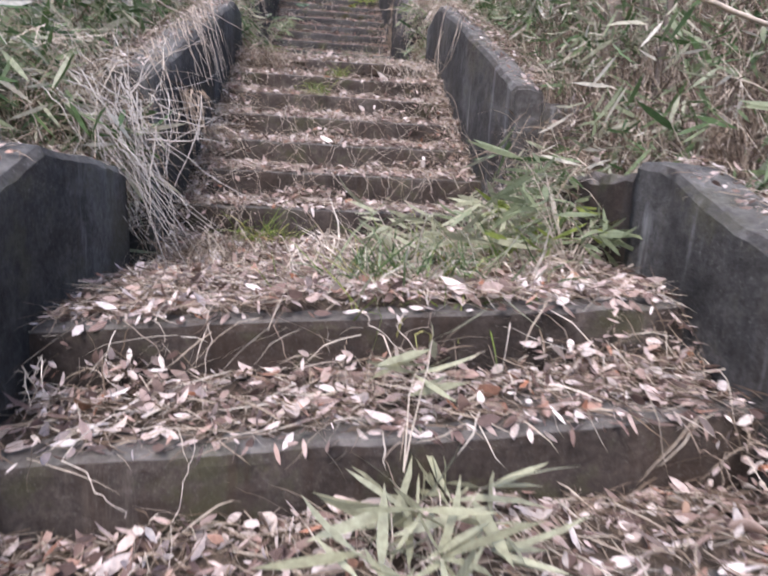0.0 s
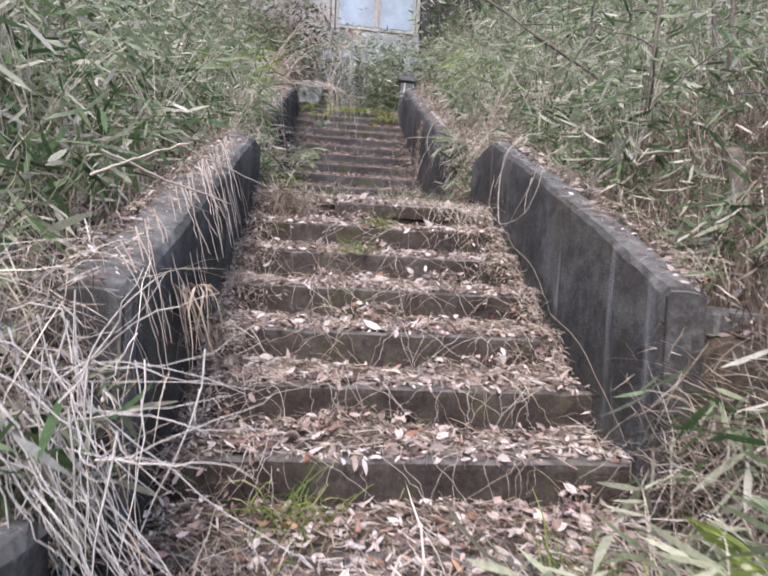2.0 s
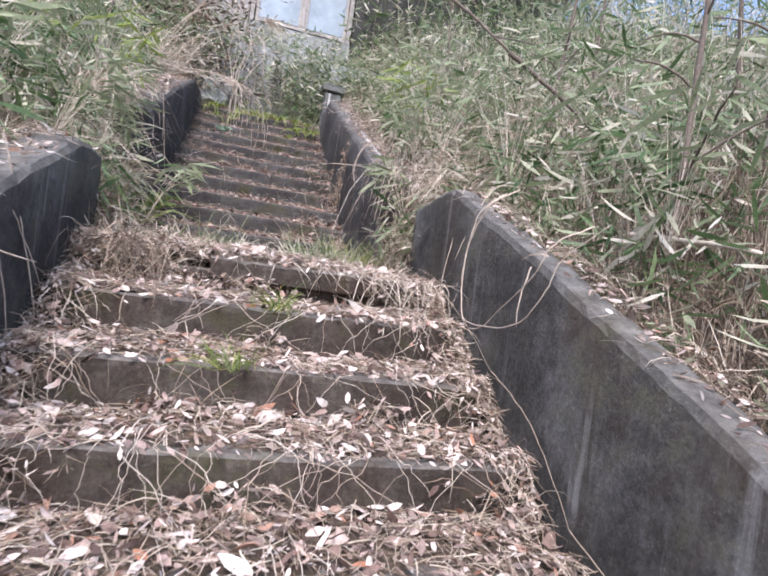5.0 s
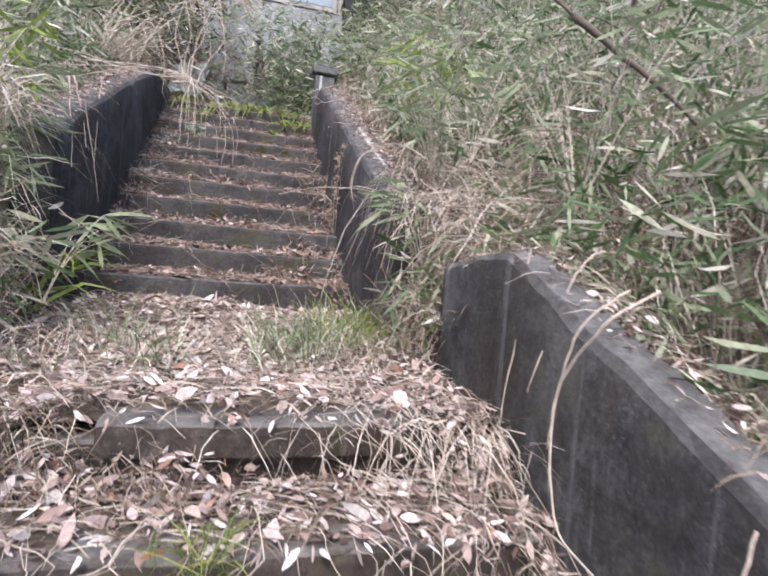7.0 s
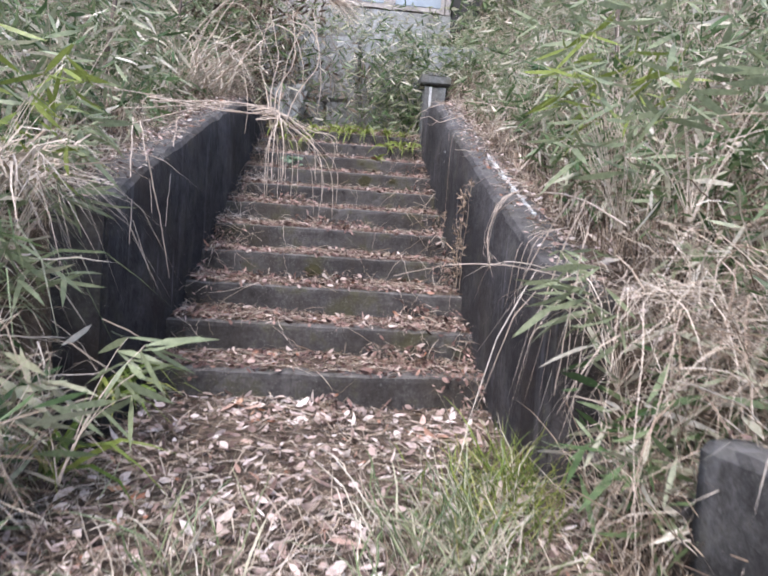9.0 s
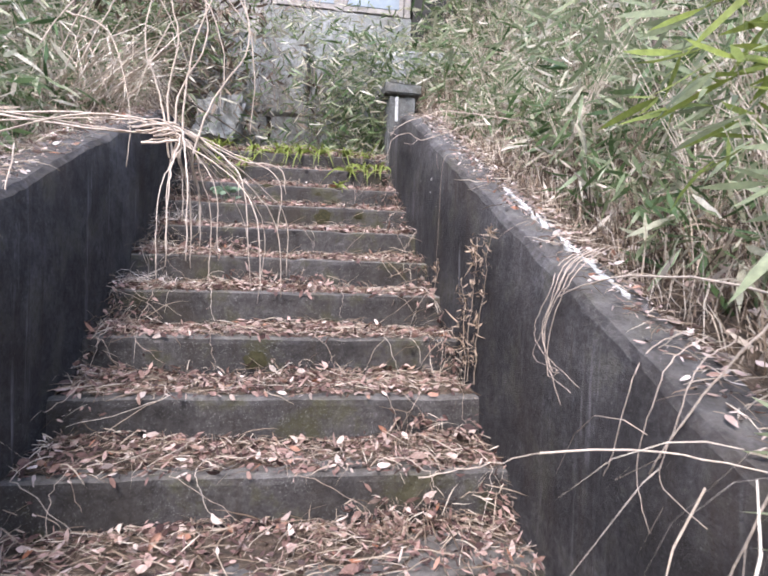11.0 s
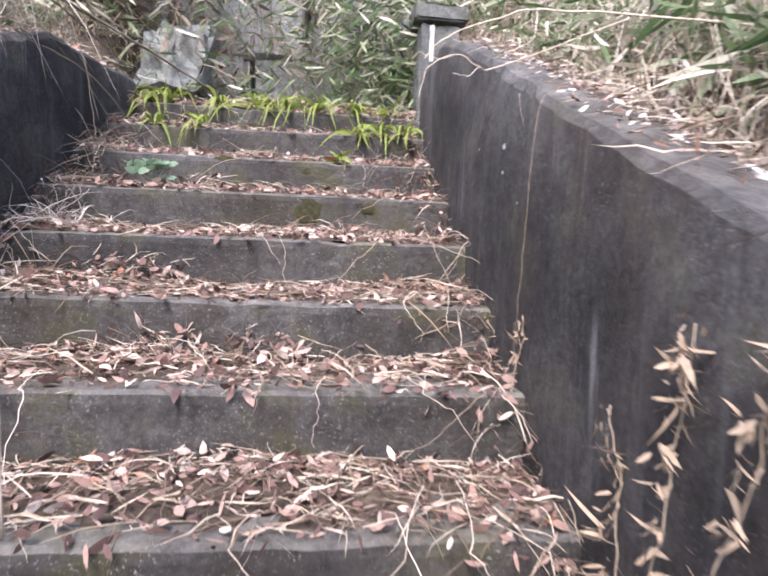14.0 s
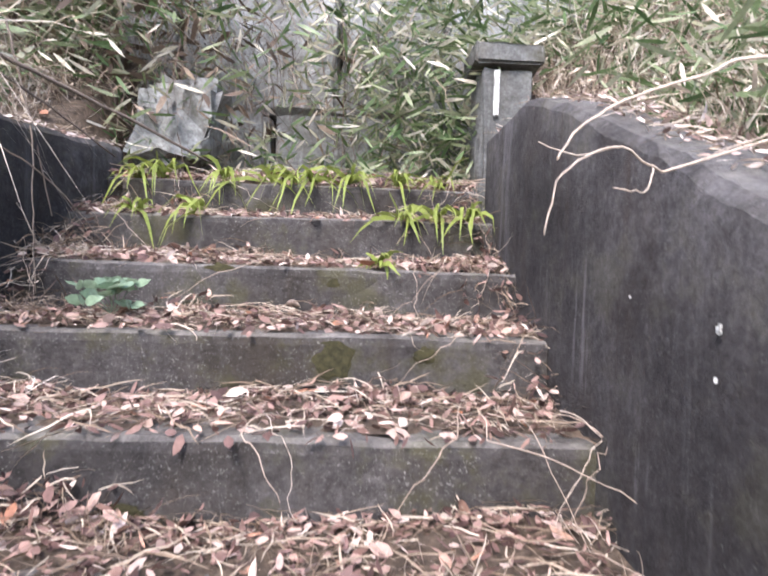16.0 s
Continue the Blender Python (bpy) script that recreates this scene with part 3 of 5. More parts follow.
litter, rusty = Heap(), Heap()
bits = Heap()
for f in STEPS:
    for k in STEPS[f]:
        if f == "lower" and k < -3:
            continue
        dense = {"lower": 1250, "middle": 1150, "upper": 1450}[f]
        x, y, z, deep = on_treads(int(dense * (1 if STEPS[f][-1] != k else 4.2)), f, k)
        n = len(x)
        z = z + RNG.uniform(0, 0.022, n)
        size = RNG.uniform(0.018, 0.06, n) * np.where(RNG.random(n) < 0.08, 1.5, 1) * (0.78 if f == "upper" else 1)
        (rusty if f == "upper" else litter).leaves(np.stack([x, y, z], 1), directions(n, RNG.normal(0, 0.35, n)), size, size * np.where(RNG.random(n) < 0.45, 0.09, RNG.uniform(0.16, 0.32, n)), RNG.normal(0, 0.32, n))
        m = n // 2 if f == "upper" else n
        j = RNG.integers(0, n, m)
        bits.blades(np.stack([x[j], y[j], z[j] + 0.006], 1), directions(m, RNG.normal(0.02, 0.16, m)), RNG.uniform(0.04, 0.18, m), RNG.uniform(0.0008, 0.0026, m), RNG.uniform(0, 0.12, m))
# on the banks and wall tops
n = 6500
side = RNG.random(n) < 0.55
x = np.where(side, 1.0 + RNG.exponential(0.7, n), -0.65 - RNG.exponential(0.7, n))
y = RNG.uniform(-4, 8, n)
out = np.where(side, x - 1.26, -0.95 - x)
ok = out > 0.0
z = bank_z(x, y) + RNG.uniform(0.005, 0.04, n)
size = RNG.uniform(0.03, 0.08, n)
pos = np.stack([x, y, z], 1)[ok]
litter.leaves(pos, directions(ok.sum(), RNG.normal(0, 0.3, ok.sum())), size[ok], size[ok] * 0.22, RNG.normal(0, 0.2, ok.sum()))
for f in STEPS:
    for top, xa, xb in ((TOP_R[f], XR[f] + 0.03, XR[f] + 0.22), (TOP_L[f], XL[f] - 0.22, XL[f] - 0.03)):
        m = 1100 if f == "upper" else 560
        y = RNG.uniform(top[0][0], top[-1][0], m)
        x = xa + (xb - xa) * RNG.random(m) ** (0.6 if xa > 0 else 1.6)
        z = np.interp(y, [p[0] for p in top], [p[1] for p in top]) + RNG.uniform(0.008, 0.02, m)
        size = RNG.uniform(0.012, 0.04, m)
        litter.leaves(np.stack([x, y, z], 1), directions(m, RNG.normal(0, 0.35, m)), size, size * RNG.uniform(0.08, 0.24, m), RNG.normal(0, 0.4, m))
        bits.blades(np.stack([x, y, z + 0.002], 1), directions(m, RNG.normal(0.02, 0.2, m)), RNG.uniform(0.03, 0.14, m), RNG.uniform(0.0008, 0.002, m), RNG.uniform(0, 0.3, m))
# drifts that run over the ends of the risers beside the walls
for f in ("lower", "middle", "upper"):
    for k in STEPS[f]:
        if f == "lower" and k < -3:
            continue
        for xw, s in ((XL[f], 1), (XR[f], -1)):
            m = int({"lower": 110, "middle": 240, "upper": 55}[f] * RNG.uniform(0.1, 1.2) ** 1.6) + 8
            v = RNG.random(m)
            off = RNG.exponential(0.09, m) * (1.3 - v)
            y = Y0[f] + k * RUN[f] + 0.08 - 0.2 * v
            z = Z0[f] + k * RISE + 0.03 - RISE * np.clip(v * 1.15 - 0.12, 0, 1) + RNG.uniform(0, 0.02, m)
            at = np.stack([xw + s * (0.012 + off), y, z + TILT[f] * (xw + 0.35)], 1)
            size = RNG.uniform(0.015, 0.05, m)
            (rusty if f == "upper" else litter).leaves(at, directions(m, RNG.normal(-0.4, 0.5, m)), size, size * RNG.uniform(0.08, 0.28, m), RNG.normal(0, 0.35, m))
            bits.blades(at + np.array([0, -0.01, 0.01]), directions(m, RNG.normal(-0.3, 0.5, m)), RNG.uniform(0.04, 0.2, m), RNG.uniform(0.0008, 0.0022, m), RNG.uniform(0, 0.5, m))
for f, n in (("lower", 3), ("middle", 4), ("upper", 2)):
    for k in STEPS[f]:
        if f == "lower" and k < -3:
            continue
        for _ in range(n):
            xc, wide, amount = RNG.uniform(XL[f] + 0.1, XR[f] - 0.1), RNG.uniform(0.04, 0.16), RNG.uniform(0.1, 0.6)
            m = int(150 * amount * wide / 0.1)
            v = RNG.random(m) ** 1.5 * amount
            x = np.clip(xc + RNG.normal(0, 1, m) * wide * (1.1 - v), XL[f] + 0.02, XR[f] - 0.02)
            y = Y0[f] + k * RUN[f] - 0.012 - 0.07 * (1 - v) * RNG.random(m)
            z = Z0[f] + (k - 1) * RISE + 0.03 + v * RISE * 0.9 + TILT[f] * (x + 0.35)
            size = RNG.uniform(0.02, 0.055, m)
            (rusty if f == "upper" else litter).leaves(np.stack([x, y, z], 1), directions(m, RNG.normal(-0.3, 0.6, m)), size, size * RNG.uniform(0.1, 0.3, m), RNG.normal(0, 0.35, m))
            bits.blades(np.stack([x, y - 0.012, z + 0.01], 1), directions(m, RNG.normal(-0.4, 0.7, m)), RNG.uniform(0.04, 0.17, m), RNG.uniform(0.0008, 0.0022, m), RNG.uniform(0, 0.5, m))
        m = {"lower": 60, "middle": 70, "upper": 40}[f]
        x = RNG.uniform(XL[f] + 0.02, XR[f] - 0.02, m)
        z = Z0[f] + k * RISE + 0.006 + RNG.uniform(0, 0.012, m) + TILT[f] * (x + 0.35)
        at = np.stack([x, Y0[f] + k * RUN[f] + RNG.uniform(-0.01, 0.05, m), z], 1)
        size = RNG.uniform(0.02, 0.055, m)
        (rusty if f == "upper" else litter).leaves(at, directions(m, RNG.normal(-0.25, 0.35, m), 1, -1.57 + RNG.normal(0, 1.0, m)), size, size * RNG.uniform(0.1, 0.3, m), RNG.normal(0, 0.3, m))
litter_ob = tagged(litter.build("leaf_litter", M_LITTER), "curled pinkish-brown dead leaves heaped on the steps", "leaves", kind="stuff")
rusty_ob = tagged(rusty.build("leaf_litter", M_RUST), "rusty brown dead leaves and needles on the top steps", "leaves", kind="stuff")
tagged(bits.build("straw_litter", M_STRAW), "broken bits of dry straw lying on the steps", "straw", kind="stuff")


def leaf_mat():
    """A thin crumbly bed of rotted leaves, deepest against each riser."""
    vs, qs, base = [], [], 0
    for f in STEPS:
        for k in STEPS[f]:
            ks = list(STEPS[f])
            y0 = Y0[f] + k * RUN[f]
            deep = RUN[f]
            if k == ks[-1]:
                deep = {"lower": Y0["middle"] - y0, "middle": Y0["upper"] + RUN["upper"] - y0, "upper": 1.2}[f]
            nx, ny = 60, 9 if deep < 0.5 else 30
            X, U = np.meshgrid(np.linspace(XL[f] + 0.005, XR[f] - 0.005, nx), np.linspace(0.16 if deep < 0.5 else 0.03, 1, ny))
            hgt = (0.032 * U ** 1.5 * (0.6 + 0.4 * np.sin(X * 5 + k * 1.7)) + 0.03 * np.clip(np.abs(X - 0.2) - 0.55, 0, 1)) if deep < 0.5 else 0.02 + 0.03 * (0.5 + 0.5 * np.sin(X * 4 + U * 9)) + LANDING[f] * np.clip(U * 1.5 - 0.4, 0, 1)
            if deep > 0.5:
                hgt = hgt * np.clip((U - 0.03) * 9, 0, 1) - 0.004
            hgt = hgt - 0.012 * (U < 0.2 + 0.08 * np.sin(X * 23)) + RNG.normal(0, 0.004, X.shape)
            vs.append(np.stack([X, y0 + U * (deep - 0.004), Z0[f] + k * RISE + hgt + TILT[f] * (X + 0.35)], -1).reshape(-1, 3))
            i, j = np.meshgrid(np.arange(ny - 1), np.arange(nx - 1), indexing="ij")
            qs.append(base + np.stack([i * nx + j, i * nx + j + 1, (i + 1) * nx + j + 1, (i + 1) * nx + j], -1).reshape(-1, 4))
            base += nx * ny
    ob = array_mesh("leaf_mould", np.concatenate(vs), np.concatenate(qs), np.zeros((0, 3), int), M_SOIL)
    return tagged(ob, "thin bed of rotted leaves on the treads", "leaf mould", kind="stuff")


leaf_mat()


# ---- bamboo grass and dry grass on the banks ----
def bank_places(n, side, y0, y1, reach, edge=0.0):
    y = RNG.uniform(y0, y1, n)
    d = edge + RNG.exponential(reach, n)
    d = np.minimum(d, 7)
    x = np.where(side > 0, 1.3 + d, -0.98 - d)
    return x, y, bank_z(x, y) - 0.02, d


green, culms, straw, pale, brown = Heap(), Heap(), Heap(), Heap(), Heap()


def bamboo(x, y, z, tall, leafy=12, size=1.0):
    """Dwarf bamboo: thin culms with tufts of drooping lance-shaped leaves towards the top."""
    n = len(x)
    root = np.stack([x, y, z], 1)
    lean = directions(n, RNG.uniform(1.6, 4.0, n))
    culms.blades(root, lean, tall, np.full(n, 0.0022), RNG.uniform(0, 0.16, n))
    for _ in range(leafy):
        s = RNG.uniform(0.35, 1.0, n)
        at = root + lean * (s * tall)[:, None]
        at[:, 2] -= 0.08 * s ** 2 * tall
        at += RNG.normal(0, 0.035, (n, 3))
        ln = RNG.uniform(0.07, 0.2, n) * size
        green.leaves(at, directions(n, RNG.uniform(-1.6, 0.5, n)), ln, ln * RNG.uniform(0.045, 0.075, n), RNG.uniform(-0.45, 0.35, n))


def tangle(heap, centre, spread, n, length, width=0.0016):
    """Short kinked dry stems lying criss-cross."""
    at = np.array(centre)[None] + RNG.normal(size=(n, 3)) * np.array(spread)[None]
    heap.blades(at, directions(n, RNG.normal(-0.15, 0.8, n)), RNG.uniform(*length, n), np.full(n, width) * RNG.uniform(0.6, 1.5, n), RNG.uniform(0, 0.7, n))


for side, n in ((1, 2500), (-1, 2500)):
    x, y, z, d = bank_places(n, side, -4.6, 9.4, 1.5, 0.15)
    if side > 0:
        keep = (y > 0.6) | (RNG.random(n) < 0.4)
        x, y, z, d = x[keep], y[keep], z[keep], d[keep]
        n = len(x)
    tall = RNG.uniform(0.4, 1.05, n) * np.clip(0.4 + d * 0.8, 0.45, 1.25)
    bamboo(x, y, z, tall, 15, 1.0 if side > 0 else 1.15)
# upright and criss-cross dry stalks between them
for side, n in ((1, 22000), (-1, 15000)):
    x, y, z, d = bank_places(n, side, -4.6, 9.4, 1.2, 0.0)
    tall = RNG.uniform(0.2, 0.8, n) * np.clip(0.35 + d * 0.8, 0.4, 1.25)
    # right bank: brown stalks replace straw, mostly low down, also to paint its shade
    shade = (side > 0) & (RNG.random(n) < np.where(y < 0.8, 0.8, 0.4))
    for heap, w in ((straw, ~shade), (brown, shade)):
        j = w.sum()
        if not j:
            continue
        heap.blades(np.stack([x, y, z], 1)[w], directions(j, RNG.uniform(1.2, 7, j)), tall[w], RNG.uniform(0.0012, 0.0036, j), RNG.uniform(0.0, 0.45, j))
    m = n
    x, y, z, d = bank_places(m, side, -4.6, 9.4, 1.2, 0.0)
    z = z + RNG.uniform(0, 1, m) ** 1.5 * np.clip(0.15 + 0.6 * d, 0.15, 0.85)
    # the same for loose stems: dead brown ones double as the bank's shaded depth
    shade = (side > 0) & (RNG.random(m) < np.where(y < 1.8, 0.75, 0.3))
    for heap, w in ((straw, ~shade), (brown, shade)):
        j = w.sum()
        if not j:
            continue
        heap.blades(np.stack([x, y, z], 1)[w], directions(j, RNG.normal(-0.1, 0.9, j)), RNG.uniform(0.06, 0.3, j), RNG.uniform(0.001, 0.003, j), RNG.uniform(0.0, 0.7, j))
    m = n // 4
    x, y, z, d = bank_places(m, side, -4.6, 9.4, 1.2, 0.0)
    if side > 0:
        keep = (y > 1.8) | (RNG.random(m) < 0.2)
        x, y, z, d = x[keep], y[keep], z[keep], d[keep]
        m = len(x)
    pale.blades(np.stack([x, y, z], 1), directions(m, RNG.uniform(0.8, 6, m)), RNG.uniform(0.25, 0.9, m) * np.clip(0.4 + d, 0.4, 1.2), RNG.uniform(0.001, 0.0026, m), RNG.uniform(0.0, 0.6, m))
    ln = RNG.uniform(0.05, 0.13, m)
    z = z + RNG.uniform(0, 1, m) * np.clip(0.15 + 0.6 * d, 0.15, 0.9)
    pale.leaves(np.stack([x, y, z], 1), directions(m, RNG.normal(-0.3, 0.6, m)), ln, ln * 0.07, RNG.normal(0, 0.3, m))
# grass that spills over the walls
for f in STEPS:
    for top, xw, s in ((TOP_R[f], XR[f] + 0.2, -1), (TOP_L[f], XL[f] - 0.2, 1)):
        n = 90 if f == "upper" else 240
        y = RNG.uniform(top[0][0], top[-1][0], n)
        z = np.interp(y, [p[0] for p in top], [p[1] for p in top]) + 0.01
        root = np.stack([np.full(n, xw) - s * RNG.uniform(0, 0.06, n), y, z], 1)
        az = np.where(s > 0, 0, np.pi) + RNG.normal(0, 0.9, n)
        straw.blades(root, directions(n, RNG.uniform(0.3, 1.6, n), 1, az), RNG.uniform(0.08, 0.26, n), RNG.uniform(0.001, 0.002, n), RNG.uniform(0.3, 0.9, n))
# landings: grass at both sides of the gaps between the walls
for xa, xb, ya, yb, zz, n in ((1.06, 1.6, -1.45, -0.8, -0.45, 900), (-1.2, -0.66, -1.45, -1.15, -0.4, 900), (1.0, 1.5, 1.95, 2.42, 0.85, 1100), (-1.2, -0.62, 1.7, 2.42, 0.85, 1400)):
    x, y = RNG.uniform(xa, xb, n), RNG.uniform(ya, yb, n)
    z = zz + RNG.uniform(-0.1, 0.15, n) + 0.7 * np.maximum(np.abs(x - 0.2) - 0.95, 0)
    straw.blades(np.stack([x, y, z], 1), directions(n, RNG.uniform(0.4, 3, n)), RNG.uniform(0.15, 0.5, n), RNG.uniform(0.0012, 0.003, n), RNG.uniform(0.2, 0.9, n))
    m = n // 12
    bamboo(x[:m], y[:m], z[:m], RNG.uniform(0.25, 0.5, m), 8)
tangle(straw, (1.4, 2.2, 1.35), (0.15, 0.2, 0.2), 1500, (0.08, 0.35))
tangle(pale, (1.3, 2.3, 1.5), (0.13, 0.2, 0.18), 260, (0.1, 0.4))
tangle(straw, (1.15, 2.15, 0.95), (0.1, 0.12, 0.1), 700, (0.08, 0.3))
tangle(straw, (1.35, -1.05, -0.15), (0.2, 0.2, 0.12), 1200, (0.08, 0.35))
tangle(pale, (1.2, -1.2, -0.3), (0.15, 0.2, 0.1), 500, (0.1, 0.35))
tangle(straw, (-0.8, 2.1, 1.1), (0.12, 0.2, 0.15), 1200, (0.08, 0.35))
tangle(pale, (-0.8, 2.2, 1.2), (0.1, 0.25, 0.18), 400, (0.1, 0.4))
tangle(straw, (-0.42, 1.36, 0.72), (0.14, 0.06, 0.06), 900, (0.04, 0.2))
tangle(straw, (-0.9, -1.25, 0.0), (0.15, 0.12, 0.12), 900, (0.08, 0.35))
tangle(pale, (-0.95, -1.0, 0.25), (0.15, 0.25, 0.05), 220, (0.1, 0.5))
tangle(pale, (0.35, 1.7, 0.8), (0.5, 0.25, 0.012), 700, (0.04, 0.2), 0.0012)
tangle(pale, (0.1, 2.6, 0.8), (0.5, 0.4, 0.012), 900, (0.04, 0.2), 0.0012)
tangle(pale, (0.2, -1.6, -0.6), (0.5, 0.35, 0.012), 900, (0.04, 0.25), 0.0013)
tagged(green.build("bamboo_grass_leaves", M_GREEN), "dense drooping bamboo grass leaves on the banks", "bamboo grass", kind="stuff")
tagged(culms.build("bamboo_grass_culms", M_PALE), "thin tan bamboo grass culms on the banks", "bamboo grass", kind="stuff")
tagged(straw.build("dry_grass", M_STRAW), "tangled tan dry grass covering the banks", "dry grass", kind="stuff")
tagged(brown.build("dead_stalks", M_BROWN), "brown dead stalks crowding the bank beside the steps, their dark colour also standing for shade", "dry grass", kind="stuff")
tagged(pale.build("bleached_grass", M_PALE), "bleached pale grass stalks among the bamboo", "dry grass", kind="stuff")

# far thicket up the hill and around
far = Heap()
n = 15000
x = RNG.uniform(-14, 15, n)
y = RNG.uniform(8.2, 24, n)
clear = (x > -1.0) & (x < 1.8) & (y < 14.5)
z = bank_z(x, y) + RNG.uniform(0, 1, n) ** 0.7 * (1.2 + 1.6 * (np.abs(x) > 2.4) + 0.6 * np.sin(x * 2 + y))
ok = ~clear & ~((y > 9.6) & (y < 13.8) & (x > -4.7) & (x < 5.7))
pos = np.stack([x, y, z], 1)[ok]
m = len(pos)
ln = RNG.uniform(0.14, 0.34, m)
far.leaves(pos, directions(m, RNG.uniform(-0.8, 0.6, m)), ln, ln * RNG.uniform(0.07, 0.14, m), RNG.uniform(-0.3, 0.3, m))
n = 9000
x = np.where(RNG.random(n) < 0.5, RNG.uniform(-5, -0.62, n), RNG.uniform(1.35, 6, n))
y, z = RNG.uniform(8.2, 9.6, n), 4.3 + 3.4 * RNG.random(n) ** 0.9
ln = RNG.uniform(0.1, 0.26, n)
far.leaves(np.stack([x, y, z], 1), directions(n, RNG.uniform(-1.4, 0.5, n)), ln, ln * RNG.uniform(0.06, 0.1, n), RNG.uniform(-0.3, 0.3, n))
n = 1600
x, y, z = RNG.uniform(-0.7, 1.4, n), RNG.uniform(8.0, 9.3, n), RNG.uniform(4.3, 4.95, n)
far.leaves(np.stack([x, y, z], 1), directions(n, RNG.uniform(-0.9, 0.8, n)), np.full(n, 0.13), np.full(n, 0.009), RNG.uniform(-0.3, 0.3, n))
tagged(far.build("far_thicket_leaves", M_GREEN), "far green thicket leaves up the hillside", "thicket", kind="stuff")
farst = Heap()
n = 5200
x, y = RNG.uniform(-14, 15, n), RNG.uniform(8.2, 22, n)
ok = ~((x > -1.0) & (x < 1.8) & (y < 14.5)) & ~((y > 9.6) & (y < 13.8) & (x > -4.7) & (x < 5.7))
root = np.stack([x, y, bank_z(x, y)], 1)[ok]
m = len(root)
farst.blades(root, directions(m, RNG.uniform(1.5, 5, m)), RNG.uniform(0.6, 2.4, m), RNG.uniform(0.004, 0.012, m), RNG.uniform(0, 0.5, m))
tagged(farst.build("far_thicket_stalks", M_STRAW), "far dry stalks up the hillside", "thicket", kind="stuff")
tall = Heap()
n = 7000
x, y = RNG.uniform(2.3, 8, n), RNG.uniform(1.5, 9.4, n)
x[: n // 4] = RNG.uniform(-7, -2.0, n // 4)
at = np.stack([x, y, bank_z(x, y) + 0.3 + 2.3 * RNG.random(n) ** 1.2], 1)
ln = RNG.uniform(0.1, 0.24, n)
tall.leaves(at, directions(n, RNG.uniform(-1.2, 0.5, n)), ln, ln * RNG.uniform(0.05, 0.09, n), RNG.uniform(-0.35, 0.3, n))
m = 900
x, y = RNG.uniform(2.3, 8, m), RNG.uniform(1.5, 9.4, m)
tall.blades(np.stack([x, y, bank_z(x, y)], 1), directions(m, RNG.uniform(2.5, 7, m)), RNG.uniform(1.2, 2.6, m), RNG.uniform(0.0025, 0.005, m), RNG.uniform(0, 0.2, m))
tagged(tall.build("tall_bamboo_thicket", M_GREEN), "tall bamboo grass thicket on the upper bank", "bamboo grass", kind="stuff")
# bamboo that hangs in front of the retaining wall
hang = Heap()
n = 7000
x = np.concatenate([RNG.normal(0.9, 0.36, n // 2), RNG.normal(-1.15, 0.4, n - n // 2)])
x[: n // 10] = RNG.uniform(-0.6, 0.9, n // 10)
y = RNG.uniform(6.95, 7.6, n)
z = np.concatenate([RNG.uniform(2.95, 4.3, n * 3 // 4), RNG.uniform(3.85, 4.9, n - n * 3 // 4)])
y = np.where(z > 4.2, y + 0.9, y)
ln = RNG.uniform(0.07, 0.17, n)
hang.leaves(np.stack([x, y, z], 1), directions(n, RNG.uniform(-1.2, 0.2, n)), ln, ln * 0.07, RNG.uniform(-0.3, 0.3, n))
tagged(hang.build("hanging_bamboo_leaves", M_GREEN), "fine bamboo leaves hanging before the retaining wall", "bamboo grass", kind="stuff")


shrub = Heap()
n = 2000
x = np.concatenate([RNG.normal(-0.85, 0.45, n - 500), RNG.normal(0.25, 0.5, 500)])
y, z = RNG.uniform(7.0, 7.58, n), np.concatenate([RNG.uniform(3.3, 4.9, n - 500), RNG.uniform(3.2, 4.0, 500)])
shrub.blades(np.stack([x, y, z], 1), directions(n, RNG.normal(-0.9, 0.9, n)), RNG.uniform(0.08, 0.36, n), RNG.uniform(0.001, 0.0032, n), RNG.uniform(0, 0.7, n))
ln = RNG.uniform(0.06, 0.15, n // 2)
shrub.leaves(np.stack([x, y, z], 1)[: n // 2], directions(n // 2, RNG.uniform(-1.4, 0.2, n // 2)), ln, ln * 0.12, RNG.uniform(-0.3, 0.3, n // 2))
tagged(shrub.build("dead_shrub", M_BROWN), "dark brown dead growth hanging before the retaining wall", "dead growth", kind="stuff")


# ---- countable plants ----
def clump(name, label, category, root, n, tall, width, droop, up, material, group="", spread=0.05, az=None, azs=3.0):
    h = Heap()
    r = np.array(root)[None] + RNG.normal(0, 1, (n, 3)) * np.array([spread, spread, 0.004])
    a = RNG.uniform(0, 2 * np.pi, n) if az is None else az + RNG.normal(0, azs, n)
    h.blades(r, directions(n, RNG.uniform(*up, n), 1, a), RNG.uniform(*tall, n), np.full(n, width) * RNG.uniform(0.7, 1.2, n), RNG.uniform(*droop, n))
    return tagged(h.build(name, material), label, category, group, "stuff")


def single(kind, name, material, parent, *args):
    """One blade or leaf as a mesh of its own under its plant."""
    h = Heap()
    if kind == "blade":
        h.blades(*[np.array([a]) for a in args])
    elif kind == "leaf":
        h.leaves(*[np.array([a]) for a in args])
    else:
        h.tube(*args)
    ob = h.build(name, material)
    ob.parent = parent
    return ob


